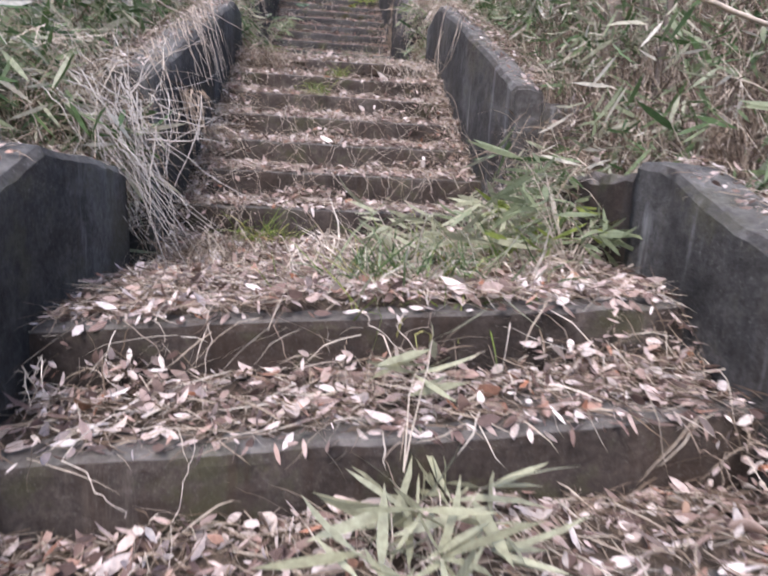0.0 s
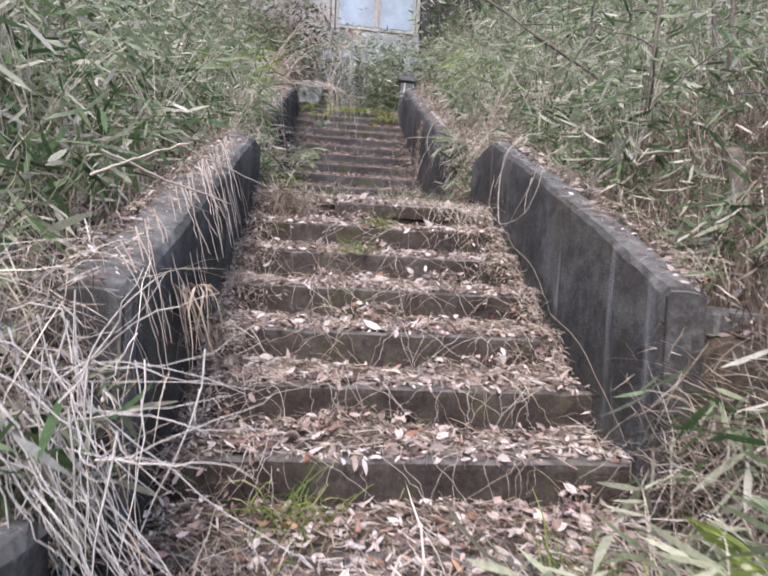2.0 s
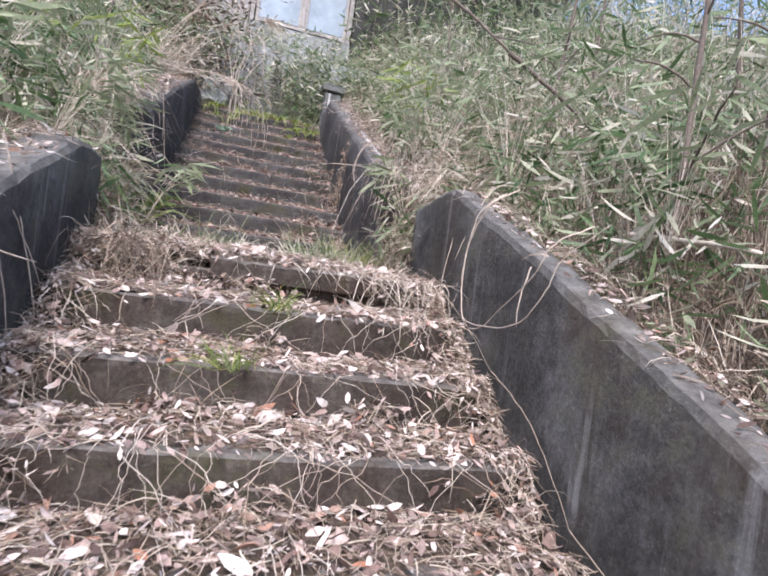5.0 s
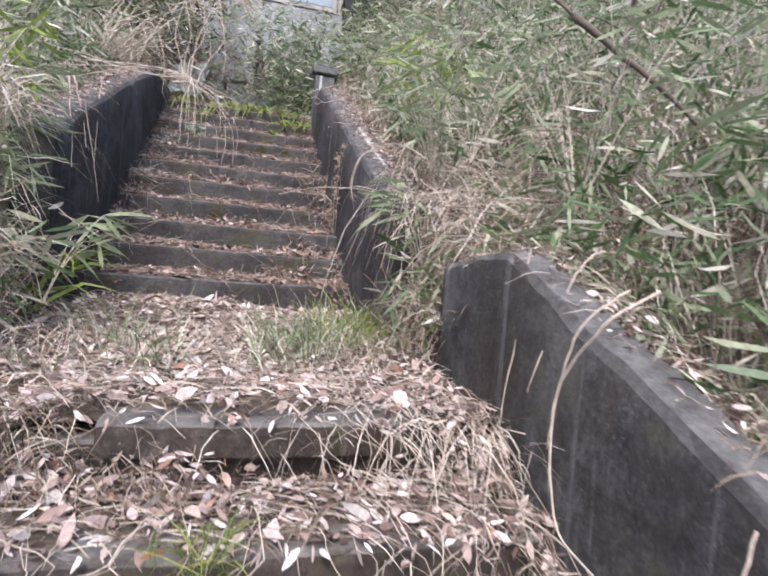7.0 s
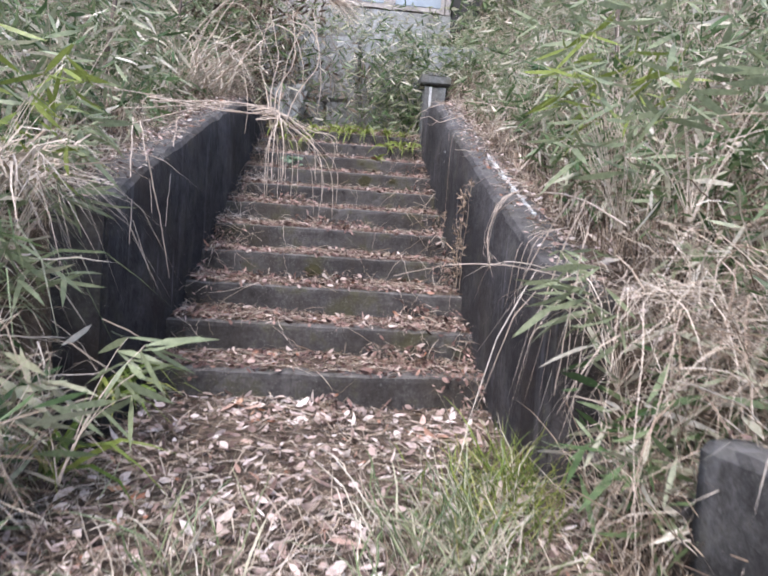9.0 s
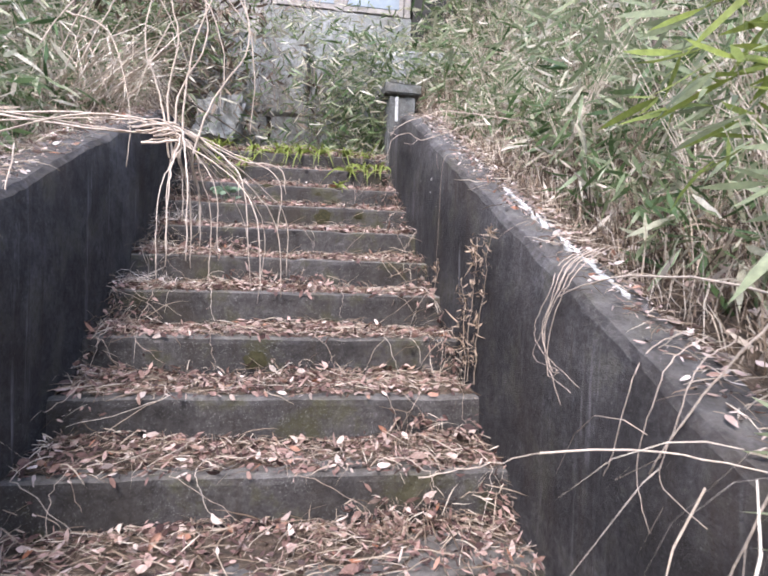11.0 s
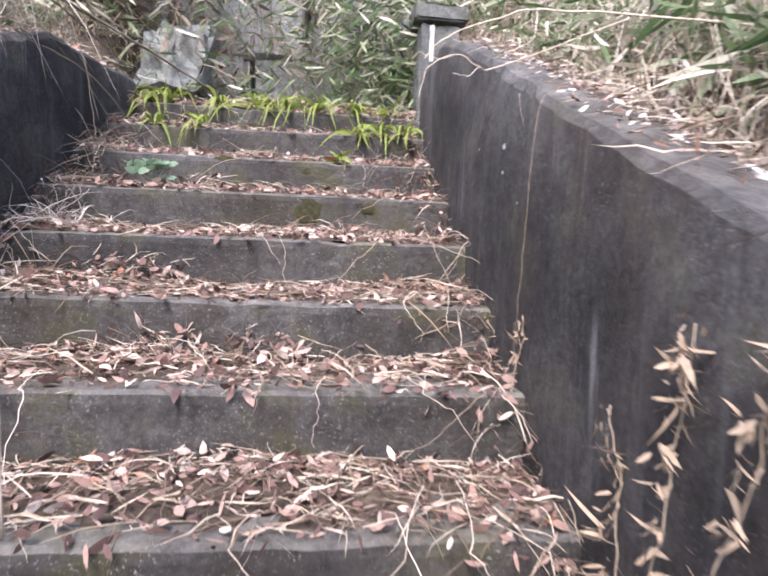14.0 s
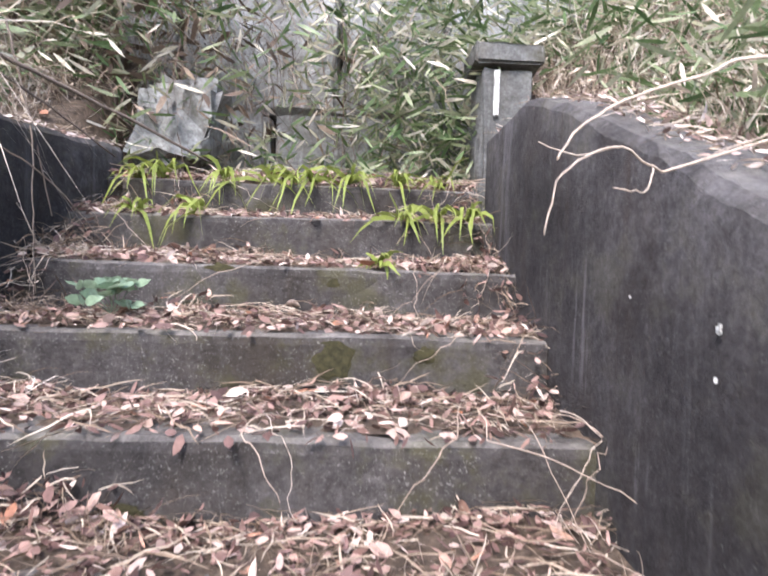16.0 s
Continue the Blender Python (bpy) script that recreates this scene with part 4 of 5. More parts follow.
LATER = []
IRIS = "strap-leaved plants on the top steps"
for x, k, big in ((-0.58, 11, 1.0), (-0.46, 11, 1.1), (-0.18, 11, 0.9), (0.0, 11, 1.0), (0.13, 11, 1.2), (0.22, 11, 1.2), (0.38, 11, 1.0), (0.8, 11, 0.9), (0.6, 11, 0.8),
                  (-0.2, 10, 1.1), (0.6, 10, 0.8), (0.73, 10, 0.9), (0.85, 10, 0.9), (-0.45, 10, 0.7), (0.5, 9, 0.5)):
    root = np.array((x, Y0["upper"] + k * RUN["upper"] + RNG.uniform(0.02, 0.06), Z0["upper"] + k * RISE + 0.01))
    plant = tagged(new("strap_leaf_plant"), "yellow-green strap-leaved plant drooping over a concrete step", "plant", IRIS)
    for _ in range(13):
        a = -1.57 + RNG.normal(0, 0.95)
        single("blade", "leaf", M_FRESH, plant, root + RNG.normal(0, 0.012, 3) * np.array([1, 1, 0]), directions(1, RNG.uniform(0.3, 1.8), 1, np.array([a]))[0], RNG.uniform(0.16, 0.34) * big, RNG.uniform(0.008, 0.012), RNG.uniform(0.5, 1.25))

clump("grass_tussock", "yellow-green grass tussock on the leaf-strewn landing", "grass", (0.62, -1.62, -0.64), 260, (0.2, 0.5), 0.0028, (0.2, 0.8), (0.8, 3.0), M_FRESH, "", 0.16)
clump("grass_tussock", "yellow-green grass tussock on the leaf-strewn landing", "grass", (0.36, -1.95, -0.64), 160, (0.15, 0.4), 0.0028, (0.2, 0.8), (0.6, 2.5), M_FRESH, "", 0.14)
clump("dry_tussock", "tan dry grass tussock on the landing", "grass", (0.5, -1.75, -0.64), 300, (0.15, 0.45), 0.0024, (0.3, 0.9), (0.4, 2.5), M_PALE, "", 0.22)
clump("grass_tussock", "yellow-green grass tussock at the upper landing's edge", "grass", (0.72, 2.4, 0.77), 280, (0.15, 0.42), 0.0022, (0.2, 0.8), (1.0, 4.0), M_FRESH, "", 0.1)
clump("dry_tussock", "tan dry grass tussock on the upper landing", "grass", (0.55, 2.5, 0.77), 260, (0.12, 0.36), 0.002, (0.3, 0.9), (0.5, 3.0), M_PALE, "", 0.2)
clump("grass_tuft", "small bright grass tuft growing on a step", "grass", (0.22, 0.98, 0.57), 60, (0.1, 0.26), 0.0018, (0.3, 0.9), (0.6, 2.5), M_FRESH, "", 0.03)
clump("grass_tuft", "small green grass tuft growing on a step", "grass", (0.06, 0.62, 0.38), 50, (0.12, 0.3), 0.0018, (0.3, 0.9), (0.5, 2.0), M_FRESH, "", 0.03)
clump("grass_tuft", "green grass tuft at the foot of a step", "grass", (-0.18, -0.72, -0.56), 110, (0.15, 0.38), 0.0026, (0.3, 0.9), (0.6, 2.5), M_FRESH, "", 0.09)
def straw_sheaf():
    """Stiff bleached stalks that lie over the wall end and spill down beside it, crossing each other."""
    sheaf = tagged(new("straw_sheaf"), "bleached straw stalks spilling over the wall end", "dry grass")
    for _ in range(135):
        a = np.array((RNG.normal(-0.72, 0.13), RNG.normal(-1.36, 0.08), RNG.normal(0.0, 0.09)))
        if RNG.random() < 0.55:
            e = np.array((RNG.normal(-0.43, 0.1), RNG.normal(-1.46, 0.06), RNG.normal(-0.46, 0.12)))
        else:
            e = a + RNG.normal(0, 1, 3) * np.array([0.26, 0.1, 0.24]) + np.array([0.06, -0.05, -0.05])
        e = a + (e - a) * RNG.uniform(0.4, 1.1) + RNG.normal(0, 0.03, 3)
        single("tube", "stalk", M_ASH, sheaf, arc(a, e, RNG.uniform(-0.06, 0.04), 9, 0.012), RNG.uniform(0.0014, 0.0032), 0.0008, 4)
    return sheaf


straw_sheaf()
clump("straw_tussock", "brown dead grass hanging over the cracked step edge", "dry grass", (-0.4, 1.36, 0.78), 200, (0.06, 0.26), 0.002, (0.6, 1.8), (-0.6, 0.8), M_BROWN, "", 0.13, -1.57, 1.2)
clump("straw_tussock", "pale dead grass hanging over the step beside the wall", "dry grass", (0.85, 1.34, 0.77), 110, (0.06, 0.3), 0.0018, (0.6, 1.6), (-0.5, 0.8), M_PALE, "", 0.12, -1.57, 1.0)
clump("straw_tussock", "pale dead grass hanging over the middle of the step", "dry grass", (0.58, 1.34, 0.77), 36, (0.08, 0.3), 0.0018, (0.6, 1.6), (-0.4, 0.8), M_PALE, "", 0.14, -1.57, 1.0)
for x, y in ((0.2, 2.1), (-0.2, 1.9), (0.0, 2.8), (-0.35, 2.6), (0.4, 3.0)):
    clump("dry_tussock", "short dry grass on the upper landing", "grass", (x, y, 0.77), 260, (0.07, 0.26), 0.0018, (0.3, 0.9), (0.4, 2.5), M_PALE, "", 0.2)
clump("pampas_tussock", "pale arching pampas grass over the upper wall", "pampas grass", (-1.05, 5.6, 2.95), 150, (0.7, 1.5), 0.004, (0.5, 1.0), (0.8, 2.2), M_PALE, "", 0.12, 0.0, 0.9)
clump("pampas_tussock", "arching pampas grass on the bank", "pampas grass", (-1.0, 2.75, 1.75), 130, (0.4, 0.9), 0.004, (0.6, 1.2), (0.6, 1.8), M_PALE, "", 0.1, -0.3, 1.0)
clump("pampas_tussock", "green arching pampas grass on the bank", "pampas grass", (-1.05, 2.5, 1.5), 120, (0.4, 0.8), 0.005, (0.6, 1.1), (0.6, 1.8), M_GREEN, "", 0.1, -0.2, 1.0)
clump("straw_tussock", "pale straw hanging on the bank beside the wall end", "dry grass", (1.22, 2.4, 1.55), 60, (0.2, 0.6), 0.0018, (0.6, 1.7), (-0.4, 0.9), M_PALE, "", 0.14, -2.2, 1.2)


clump("grass_tussock", "yellow-green grass tussock on the leafy landing", "grass", (0.82, 2.7, 0.82), 230, (0.12, 0.36), 0.002, (0.2, 0.9), (0.8, 3.5), M_FRESH, "", 0.1)
clump("grass_tussock", "mixed green and dry grass tussock on the landing", "grass", (0.6, -1.35, -0.62), 200, (0.15, 0.45), 0.0026, (0.2, 0.9), (0.6, 2.5), M_GREEN, "", 0.14)
for x, y, n, mt in ((0.72, -1.38, 150, M_FRESH), (0.95, -1.5, 150, M_PALE), (0.5, -1.55, 150, M_PALE), (0.65, -1.8, 150, M_GREEN), (0.2, -1.42, 90, M_PALE), (0.88, -1.75, 140, M_PALE), (0.3, -1.85, 120, M_GREEN), (1.0, -1.25, 160, M_STRAW)):
    clump("grass_tussock", "loose tussock of long grass blades on the leafy landing", "grass", (x, y, -0.58), n, (0.14, 0.46), 0.0036, (0.2, 0.9), (0.5, 2.6), mt, "", 0.11)
for p, n, r, mt in (((0.42, -1.5, -0.58), 6, 0.26, M_PALEGREEN), ((0.62, -1.62, -0.58), 7, 0.28, M_PALEGREEN), ((0.85, -1.5, -0.56), 7, 0.3, M_PALEGREEN), ((0.98, -1.75, -0.56), 6, 0.28, M_GREEN), ((0.75, -1.3, -0.55), 6, 0.3, M_PALEGREEN)):
    LATER.append(("pale bamboo shoot with bleached lance leaves on the landing", p, n, r, mt))
for x, y in ((-0.45, -1.35), (-0.3, -1.15), (-0.2, 2.05), (0.95, 2.2), (-0.4, 2.9)):
    clump("dry_tussock", "tangled dry grass at the landing's edge", "grass", (x, y, tread_z(y) + 0.03), 120, (0.08, 0.34), 0.002, (0.2, 0.9), (0.3, 2.6), M_STRAW, "", 0.1)
for y, n, mt in ((4.6, 50, M_STRAW), (4.95, 70, M_ASH), (5.3, 90, M_STRAW), (5.6, 110, M_ASH), (5.95, 120, M_BROWN), (6.25, 110, M_STRAW)):
    clump("dead_stem_tangle", "tangled grey-brown dead stems on the step beside the wall", "dead stems", (-0.6, y, tread_z(y) + 0.04), n, (0.06, 0.32), 0.0018, (0.1, 1.2), (-0.1, 1.6), mt, "", 0.09)
for x, y, n, mt in ((0.62, 2.2, 150, M_PALEGREEN), (0.66, 2.5, 170, M_PALEGREEN), (0.85, 2.5, 140, M_FRESH), (0.5, 2.3, 110, M_PALEGREEN), (0.42, 1.95, 60, M_PALEGREEN), (-0.1, 2.1, 60, M_PALEGREEN), (-0.45, 1.75, 60, M_PALE)):
    clump("grass_tussock", "half-bleached grass tussock standing in the landing's leaves", "grass", (x, y, 0.79), n, (0.14, 0.46), 0.0026, (0.2, 0.8), (0.8, 3.2), mt, "", 0.1)
for x, y, n, mt in ((-0.5, 2.0, 80, M_STRAW), (-0.25, 2.5, 60, M_PALE), (0.1, 2.2, 50, M_STRAW), (-0.55, 2.5, 90, M_GREEN), (0.35, 2.35, 60, M_PALE), (0.5, 2.1, 50, M_STRAW), (-0.1, 1.8, 45, M_GREEN), (0.75, 2.0, 60, M_PALE), (-0.6, 1.7, 80, M_STRAW), (0.3, 2.75, 50, M_STRAW)):
    clump("dry_tussock", "sparse dead grass standing in the landing's leaves", "grass", (x, y, 0.79), n, (0.08, 0.34), 0.0024, (0.2, 1.0), (0.4, 2.6), mt, "", 0.13)
clump("straw_tussock", "pale straw hanging over the wall's lower end", "dry grass", (1.15, 2.72, 1.6), 40, (0.15, 0.5), 0.0022, (0.6, 1.7), (-0.5, 0.9), M_PALE, "", 0.12, -2.4, 1.0)
clump("pampas_plume", "feathery pale pampas plume drooping over the steps", "pampas grass", (0.02, 5.0, 3.5), 170, (0.08, 0.34), 0.0016, (0.3, 0.9), (-0.6, 0.4), M_PALE, "", 0.02, -0.3, 0.35)


def sasa_spray(label, root, n, reach, material=M_FRESH, az=None):
    """A bamboo shoot: a few culms, each with a fan of long leaves."""
    shoot = tagged(new("bamboo_shoot"), label, "bamboo grass")
    for i in range(n):
        a = RNG.uniform(0, 6.28) if az is None else az + RNG.normal(0, 0.9)
        tip = np.array(root) + np.array([math.cos(a) * reach * 0.45, math.sin(a) * reach * 0.45, reach * RNG.uniform(0.5, 1.0)])
        p = arc(root, tip, 0.05, 7, 0.006)
        culm = single("tube", "culm", M_PALE, shoot, p, 0.0022, 0.001, 4)
        for at in p[[3, 4, 5, 5, 6, 6, 6]]:
            ln = RNG.uniform(0.08, 0.2)
            single("leaf", "leaf", material, culm, at, directions(1, RNG.uniform(-0.9, 0.5), 1, np.array([a + RNG.normal(0, 1.1)]))[0], ln, ln * RNG.uniform(0.045, 0.075), RNG.uniform(-0.5, 0.2))
    return shoot


for spray in LATER:
    sasa_spray(*spray)
sasa_spray("green broad-leaved bamboo shoot on the lower steps", (0.36, -2.72, -0.97), 9, 0.2, M_PALEGREEN)
sasa_spray("green and dry bamboo shoot on the lower steps", (0.3, -2.6, -0.8), 2, 0.26, M_PALEGREEN)
sasa_spray("green bamboo shoot at the landing's edge", (0.95, -1.62, -0.62), 9, 0.4)
sasa_spray("pale green bamboo shoot at the landing's edge", (0.75, -1.5, -0.62), 7, 0.38, M_GREEN)
sasa_spray("bamboo shoot beside the upper wall", (-0.5, 2.3, 0.95), 6, 0.45, M_GREEN, 0.0)
sasa_spray("bamboo shoot with long pale leaves on the landing", (1.0, -1.75, -0.55), 10, 0.45, M_GREEN, 2.6)
sasa_spray("bamboo shoot with dry leaves on the lower steps", (0.25, -2.8, -0.97), 6, 0.2, M_PALEGREEN)
sasa_spray("bamboo shoot on the bank beside the lower wall", (-0.95, 1.9, 1.2), 10, 0.6, M_GREEN, 0.0)
sasa_spray("green bamboo shoot on the bank above the landing", (-0.95, 2.6, 1.6), 10, 0.6, M_FRESH, 0.0)
sasa_spray("green bamboo shoot leaning over the wall's lower end", (1.22, 2.72, 1.75), 9, 0.55, M_GREEN, 3.6)
sasa_spray("broad-leaved bamboo shoot beside the wall", (1.35, 3.1, 1.95), 12, 0.6, M_FRESH, 3.4)
sasa_spray("green bamboo shoot beside the landing", (1.15, 2.5, 1.2), 8, 0.5, M_GREEN, 3.4)
for p, r in (((1.7, 0.6, 1.0), 0.9), ((1.6, 1.9, 1.5), 0.9), ((1.5, 3.1, 1.95), 0.8), ((1.45, 4.4, 2.5), 0.75), ((1.5, 5.4, 2.9), 0.8), ((1.6, 3.7, 2.25), 0.9), ((1.4, 2.6, 1.8), 0.7)):
    sasa_spray("tall green bamboo shoot on the bank beside the wall", p, 12, r, M_GREEN)
for p, r in (((-1.2, 1.0, 1.1), 0.9), ((-1.3, 2.0, 1.5), 0.9), ((-1.1, 3.4, 2.05), 0.7), ((-1.4, 0.0, 0.8), 0.9)):
    sasa_spray("green bamboo shoot on the bank above the wall", p, 12, r, M_GREEN)


for p, n, r, mt in (((-0.9, 2.6, 1.2), 8, 0.5, M_GREEN), ((-0.95, 2.8, 1.5), 9, 0.5, M_GREEN), ((-0.75, 2.35, 0.95), 5, 0.36, M_PALEGREEN), ((-1.0, 3.0, 1.75), 8, 0.5, M_GREEN)):
    sasa_spray("drooping bamboo shoot beside the foot of the dark wall", p, n, r, mt, 0.0)
for p, n in (((-0.62, 2.82, 1.02), 16), ((-0.6, 2.45, 0.9), 12)):
    clump("strap_grass", "arching green strap leaves beside the landing", "grass", p, n, (0.35, 0.6), 0.011, (0.5, 0.9), (0.9, 1.8), M_FRESH, "", 0.02, 0.2, 0.9)


def ivy_plant():
    plant = tagged(new("lobed_leaf_plant"), "small pale green plant with lobed leaves on a step", "plant")
    c = np.array((-0.3, 5.95, Z0["upper"] + 8 * RISE + 0.02))
    for i in range(10):
        tip = c + np.array([RNG.normal(0, 0.06), RNG.normal(-0.03, 0.03), RNG.uniform(0.02, 0.12)])
        stem = single("tube", "stem", M_IVY, plant, arc(c, tip, 0.01, 5, 0.002), 0.0016, 0.001, 4)
        h = Heap()
        m = 5
        ln = np.full(m, 0.05)
        h.leaves(np.repeat(tip[None], m, 0), directions(m, 0.15, 1, np.linspace(-2.2, 2.2, m) - 1.57), ln, ln * 0.36, np.full(m, -0.15))
        ob = h.build("leaf", M_IVY)
        ob.parent = stem


ivy_plant()


# ---- vines, twigs and branches ----
def vine(label, strands, material=M_TWIG, name="dead_vine", category="vine", piece="stem"):
    ob = tagged(new(name), label, category)
    for strand in strands:
        if len(strand) == 2:
            single("tube", piece, material, ob, bent(strand[0]), strand[1] * 1.1, strand[1] * 0.5, 6)
        else:
            a, b, sag, r = strand
            single("tube", piece, material, ob, arc(a, b, sag, 18, 0.004), r * 1.15, r * 0.6, 6)
    return ob


def bent(points):
    """A smooth stem through points, slightly crooked."""
    p = np.array(points, float)
    p = np.concatenate([2 * p[:1] - p[1:2], p, 2 * p[-1:] - p[-2:-1]])
    out = []
    for a, b, c, d in zip(p, p[1:], p[2:], p[3:]):
        for u in np.linspace(0, 1, 6, endpoint=False):
            out.append(0.5 * (2 * b + (c - a) * u + (2 * a - 5 * b + 4 * c - d) * u ** 2 + (3 * b - a - 3 * c + d) * u ** 3))
    out.append(p[-2])
    return np.array(out) + RNG.normal(0, 0.0012, (len(out), 3))


def chain(points, r):
    return [(points, r)]


J = (-0.155, 3.61, 2.305)
bundle = []
for _ in range(20):
    dx, dy, fall = RNG.uniform(-0.12, 0.34), RNG.uniform(-0.25, 0.35), RNG.uniform(0.12, 0.55)
    o = np.array(J) + RNG.normal(0, 0.022, 3)
    lead = [(RNG.uniform(-1.0, -0.7), o[1] + RNG.normal(0, 0.1), o[2] - RNG.uniform(-0.03, 0.1)), o - np.array((0.22, RNG.normal(0, 0.05), RNG.normal(-0.01, 0.02)))] if len(bundle) % 4 == 0 else [o - np.array((RNG.uniform(0.03, 0.12), 0, 0.01))]
    bundle.append((lead + [o, o + np.array((dx * 0.55, dy * 0.5, -0.05 - 0.1 * fall)), o + np.array((dx * 0.92, dy * 0.9, -0.5 * fall)), o + np.array((dx * RNG.uniform(0.8, 1.05), dy, -fall))], RNG.uniform(0.0017, 0.0036)))
for x1, x2, x3 in ((-0.03, 0.0, -0.05), (0.0, 0.08, 0.06), (0.02, 0.05, 0.14), (-0.05, -0.09, -0.04), (0.1, 0.2, 0.16)):
    o = np.array(J)
    bundle.append(([o + np.array((x1 * 0.4, 0.02, -0.08)), o + np.array((x1, 0.02, 0.1)), o + np.array((x2, 0.0, 0.26)), o + np.array((x3, 0.0, 0.5))], 0.0034))
for x0, z0, x1, z1 in ((0.06, 0.42, 0.11, 0.1), (0.16, 0.44, 0.2, 0.02), (-0.22, 0.3, -0.16, -0.1)):
    o = np.array(J)
    bundle.append(([o + np.array((x0 - 0.12, 0.1, z0 + 0.05)), o + np.array((x0, 0.1, z0)), o + np.array(((x0 + x1) / 2 + 0.03, 0.1, (z0 + z1) / 2)), o + np.array((x1, 0.1, z1))], 0.0026))
vine("bundle of pale dead vines arching from the bank over the steps", bundle)
vine("pale dead vine stems hanging on the dark wall", [
    ((-0.8, 3.6, 2.2), (-0.66, 3.4, 1.75), 0.05, 0.003), ((-0.8, 3.5, 2.2), (-0.66, 3.15, 1.6), 0.06, 0.003), ((-0.72, 3.9, 2.3), (-0.66, 3.6, 1.7), 0.0, 0.0026), ((-0.66, 3.3, 2.0), (-0.6, 3.5, 1.45), 0.02, 0.003)])
vine("pale dead vine trailing over the wall edge", [([(1.12, 3.5 + d, 2.0), (1.0, 3.43 + d, 1.95), (0.942, 3.4 + d * 0.6, 1.87), (0.92, 3.43 + d * 0.5 + RNG.normal(0, 0.03), 1.76), (0.92, 3.4 + RNG.normal(0, 0.045), 1.66 + RNG.normal(0, 0.02)), (0.93, 3.35 + RNG.normal(0, 0.05), 1.5 + RNG.uniform(0, 0.16))], 0.0015) for d in (-0.07, -0.03, 0.0, 0.01, 0.04, 0.08)])
vine("pale dry vine hooked over the wall's lower part", [([(1.12, 3.05 + d, 1.78), (1.0, 3.0 + d, 1.74), (0.945, 2.98 + d, 1.66), (0.935, 3.02 + d, 1.5), (0.935, 2.99 + d * 2, 1.36 + abs(d))], 0.0014) for d in (-0.1, -0.02, 0.07)])
vine("pale dead vine draped over the middle wall top", [
    *chain([(1.13, 0.84, 1.2), (1.02, 0.866, 1.118), (1.0, 0.987, 0.933), (0.99, 0.949, 0.688), (0.98, 0.816, 0.624), (0.98, 0.463, 0.645), (1.0, 0.323, 0.771), (1.02, 0.281, 0.877), (1.09, 0.16, 0.99)], 0.0032),
    *chain([(1.12, 0.28, 1.0), (1.02, 0.343, 0.928), (1.0, 0.415, 0.82), (0.985, 0.695, 0.631), (0.97, 0.8, 0.6)], 0.0028),
    *chain([(1.12, 0.92, 1.2), (1.02, 0.95, 1.1), (1.0, 0.987, 0.933), (0.995, 1.0, 0.8)], 0.003),
    *chain([(1.02, 0.47, 0.86), (0.995, 0.47, 0.73), (0.99, 0.463, 0.645)], 0.0026),
    ((1.25, 1.2, 1.3), (1.02, 1.16, 0.9), 0.1, 0.0026), ((1.1, 1.35, 1.3), (1.02, 1.3, 0.75), 0.06, 0.0026)])
vine("long pale vine trailing along the foot of the wall", [((1.02, 1.6, 0.82), (1.0, 0.62, 0.46), 0.05, 0.0016), ((1.0, 0.62, 0.46), (1.0, 0.05, 0.12), 0.06, 0.0016), ((1.0, 0.05, 0.12), (1.0, -0.7, -0.3), 0.07, 0.0016)], M_STRAW)
vine("pale dead stems hanging down the dark wall", [((-0.7, y, 0.23 + 0.44 * (y + 1.13)), (-0.58, y + RNG.normal(0, 0.12), 0.05 + 0.44 * (y + 1.13) - RNG.uniform(0, 0.4)), RNG.uniform(-0.03, 0.06), RNG.uniform(0.0014, 0.003)) for y in RNG.uniform(-1.0, 0.7, 44)])
clump("dead_leaf_bundle", "withered leaf bundle hanging on the dark wall", "dead leaves", (-0.615, -0.5, 0.2), 40, (0.05, 0.2), 0.004, (0.6, 1.6), (-1.2, 0.4), M_CURL, "", 0.05, -0.4, 1.0)
clump("dead_leaf_bundle", "withered leaf bundle at the foot of the dark wall", "dead leaves", (-0.58, -0.25, 0.03), 60, (0.06, 0.2), 0.003, (0.5, 1.4), (-0.6, 0.8), M_STRAW, "", 0.09, -0.6, 1.0)
vine("stiff broken stalks poking out over the wall top", [((-0.78, -0.85, 0.6), (-0.46, -0.5, 0.5), 0.0, 0.004), ((-0.8, -0.3, 0.78), (-0.4, 0.15, 0.66), 0.0, 0.003), ((-0.75, -1.0, 0.5), (-0.5, -0.95, 0.62), 0.0, 0.0035)], M_TWIG, "broken_stalks", "stalks")
vine("dead vine hanging on the end of the upper wall", [((1.02, 2.6, 1.85), (0.93, 2.75, 1.35), 0.03, 0.0026), ((1.05, 2.7, 1.9), (0.93, 2.95, 1.5), 0.04, 0.0026), ((1.1, 2.45, 1.75), (0.94, 3.4, 1.85), 0.1, 0.003), ((1.0, 2.5, 1.75), (0.93, 2.5, 1.2), 0.02, 0.0024)])
vine("brown leaning twigs on the upper steps beside the wall", [((-0.86, 6.0, 3.25), (-0.2, 6.6, 2.98), 0.02, 0.008), ((-0.9, 5.6, 3.2), (-0.5, 6.4, 2.95), 0.05, 0.005), ((-0.85, 6.3, 3.4), (-0.62, 6.2, 2.7), 0.02, 0.004), ((-0.7, 6.2, 3.0), (-0.5, 5.9, 2.45), 0.05, 0.003), ((-0.68, 5.8, 2.9), (-0.4, 6.1, 2.6), 0.06, 0.003)], M_BARK, "leaning_twigs", "twigs")
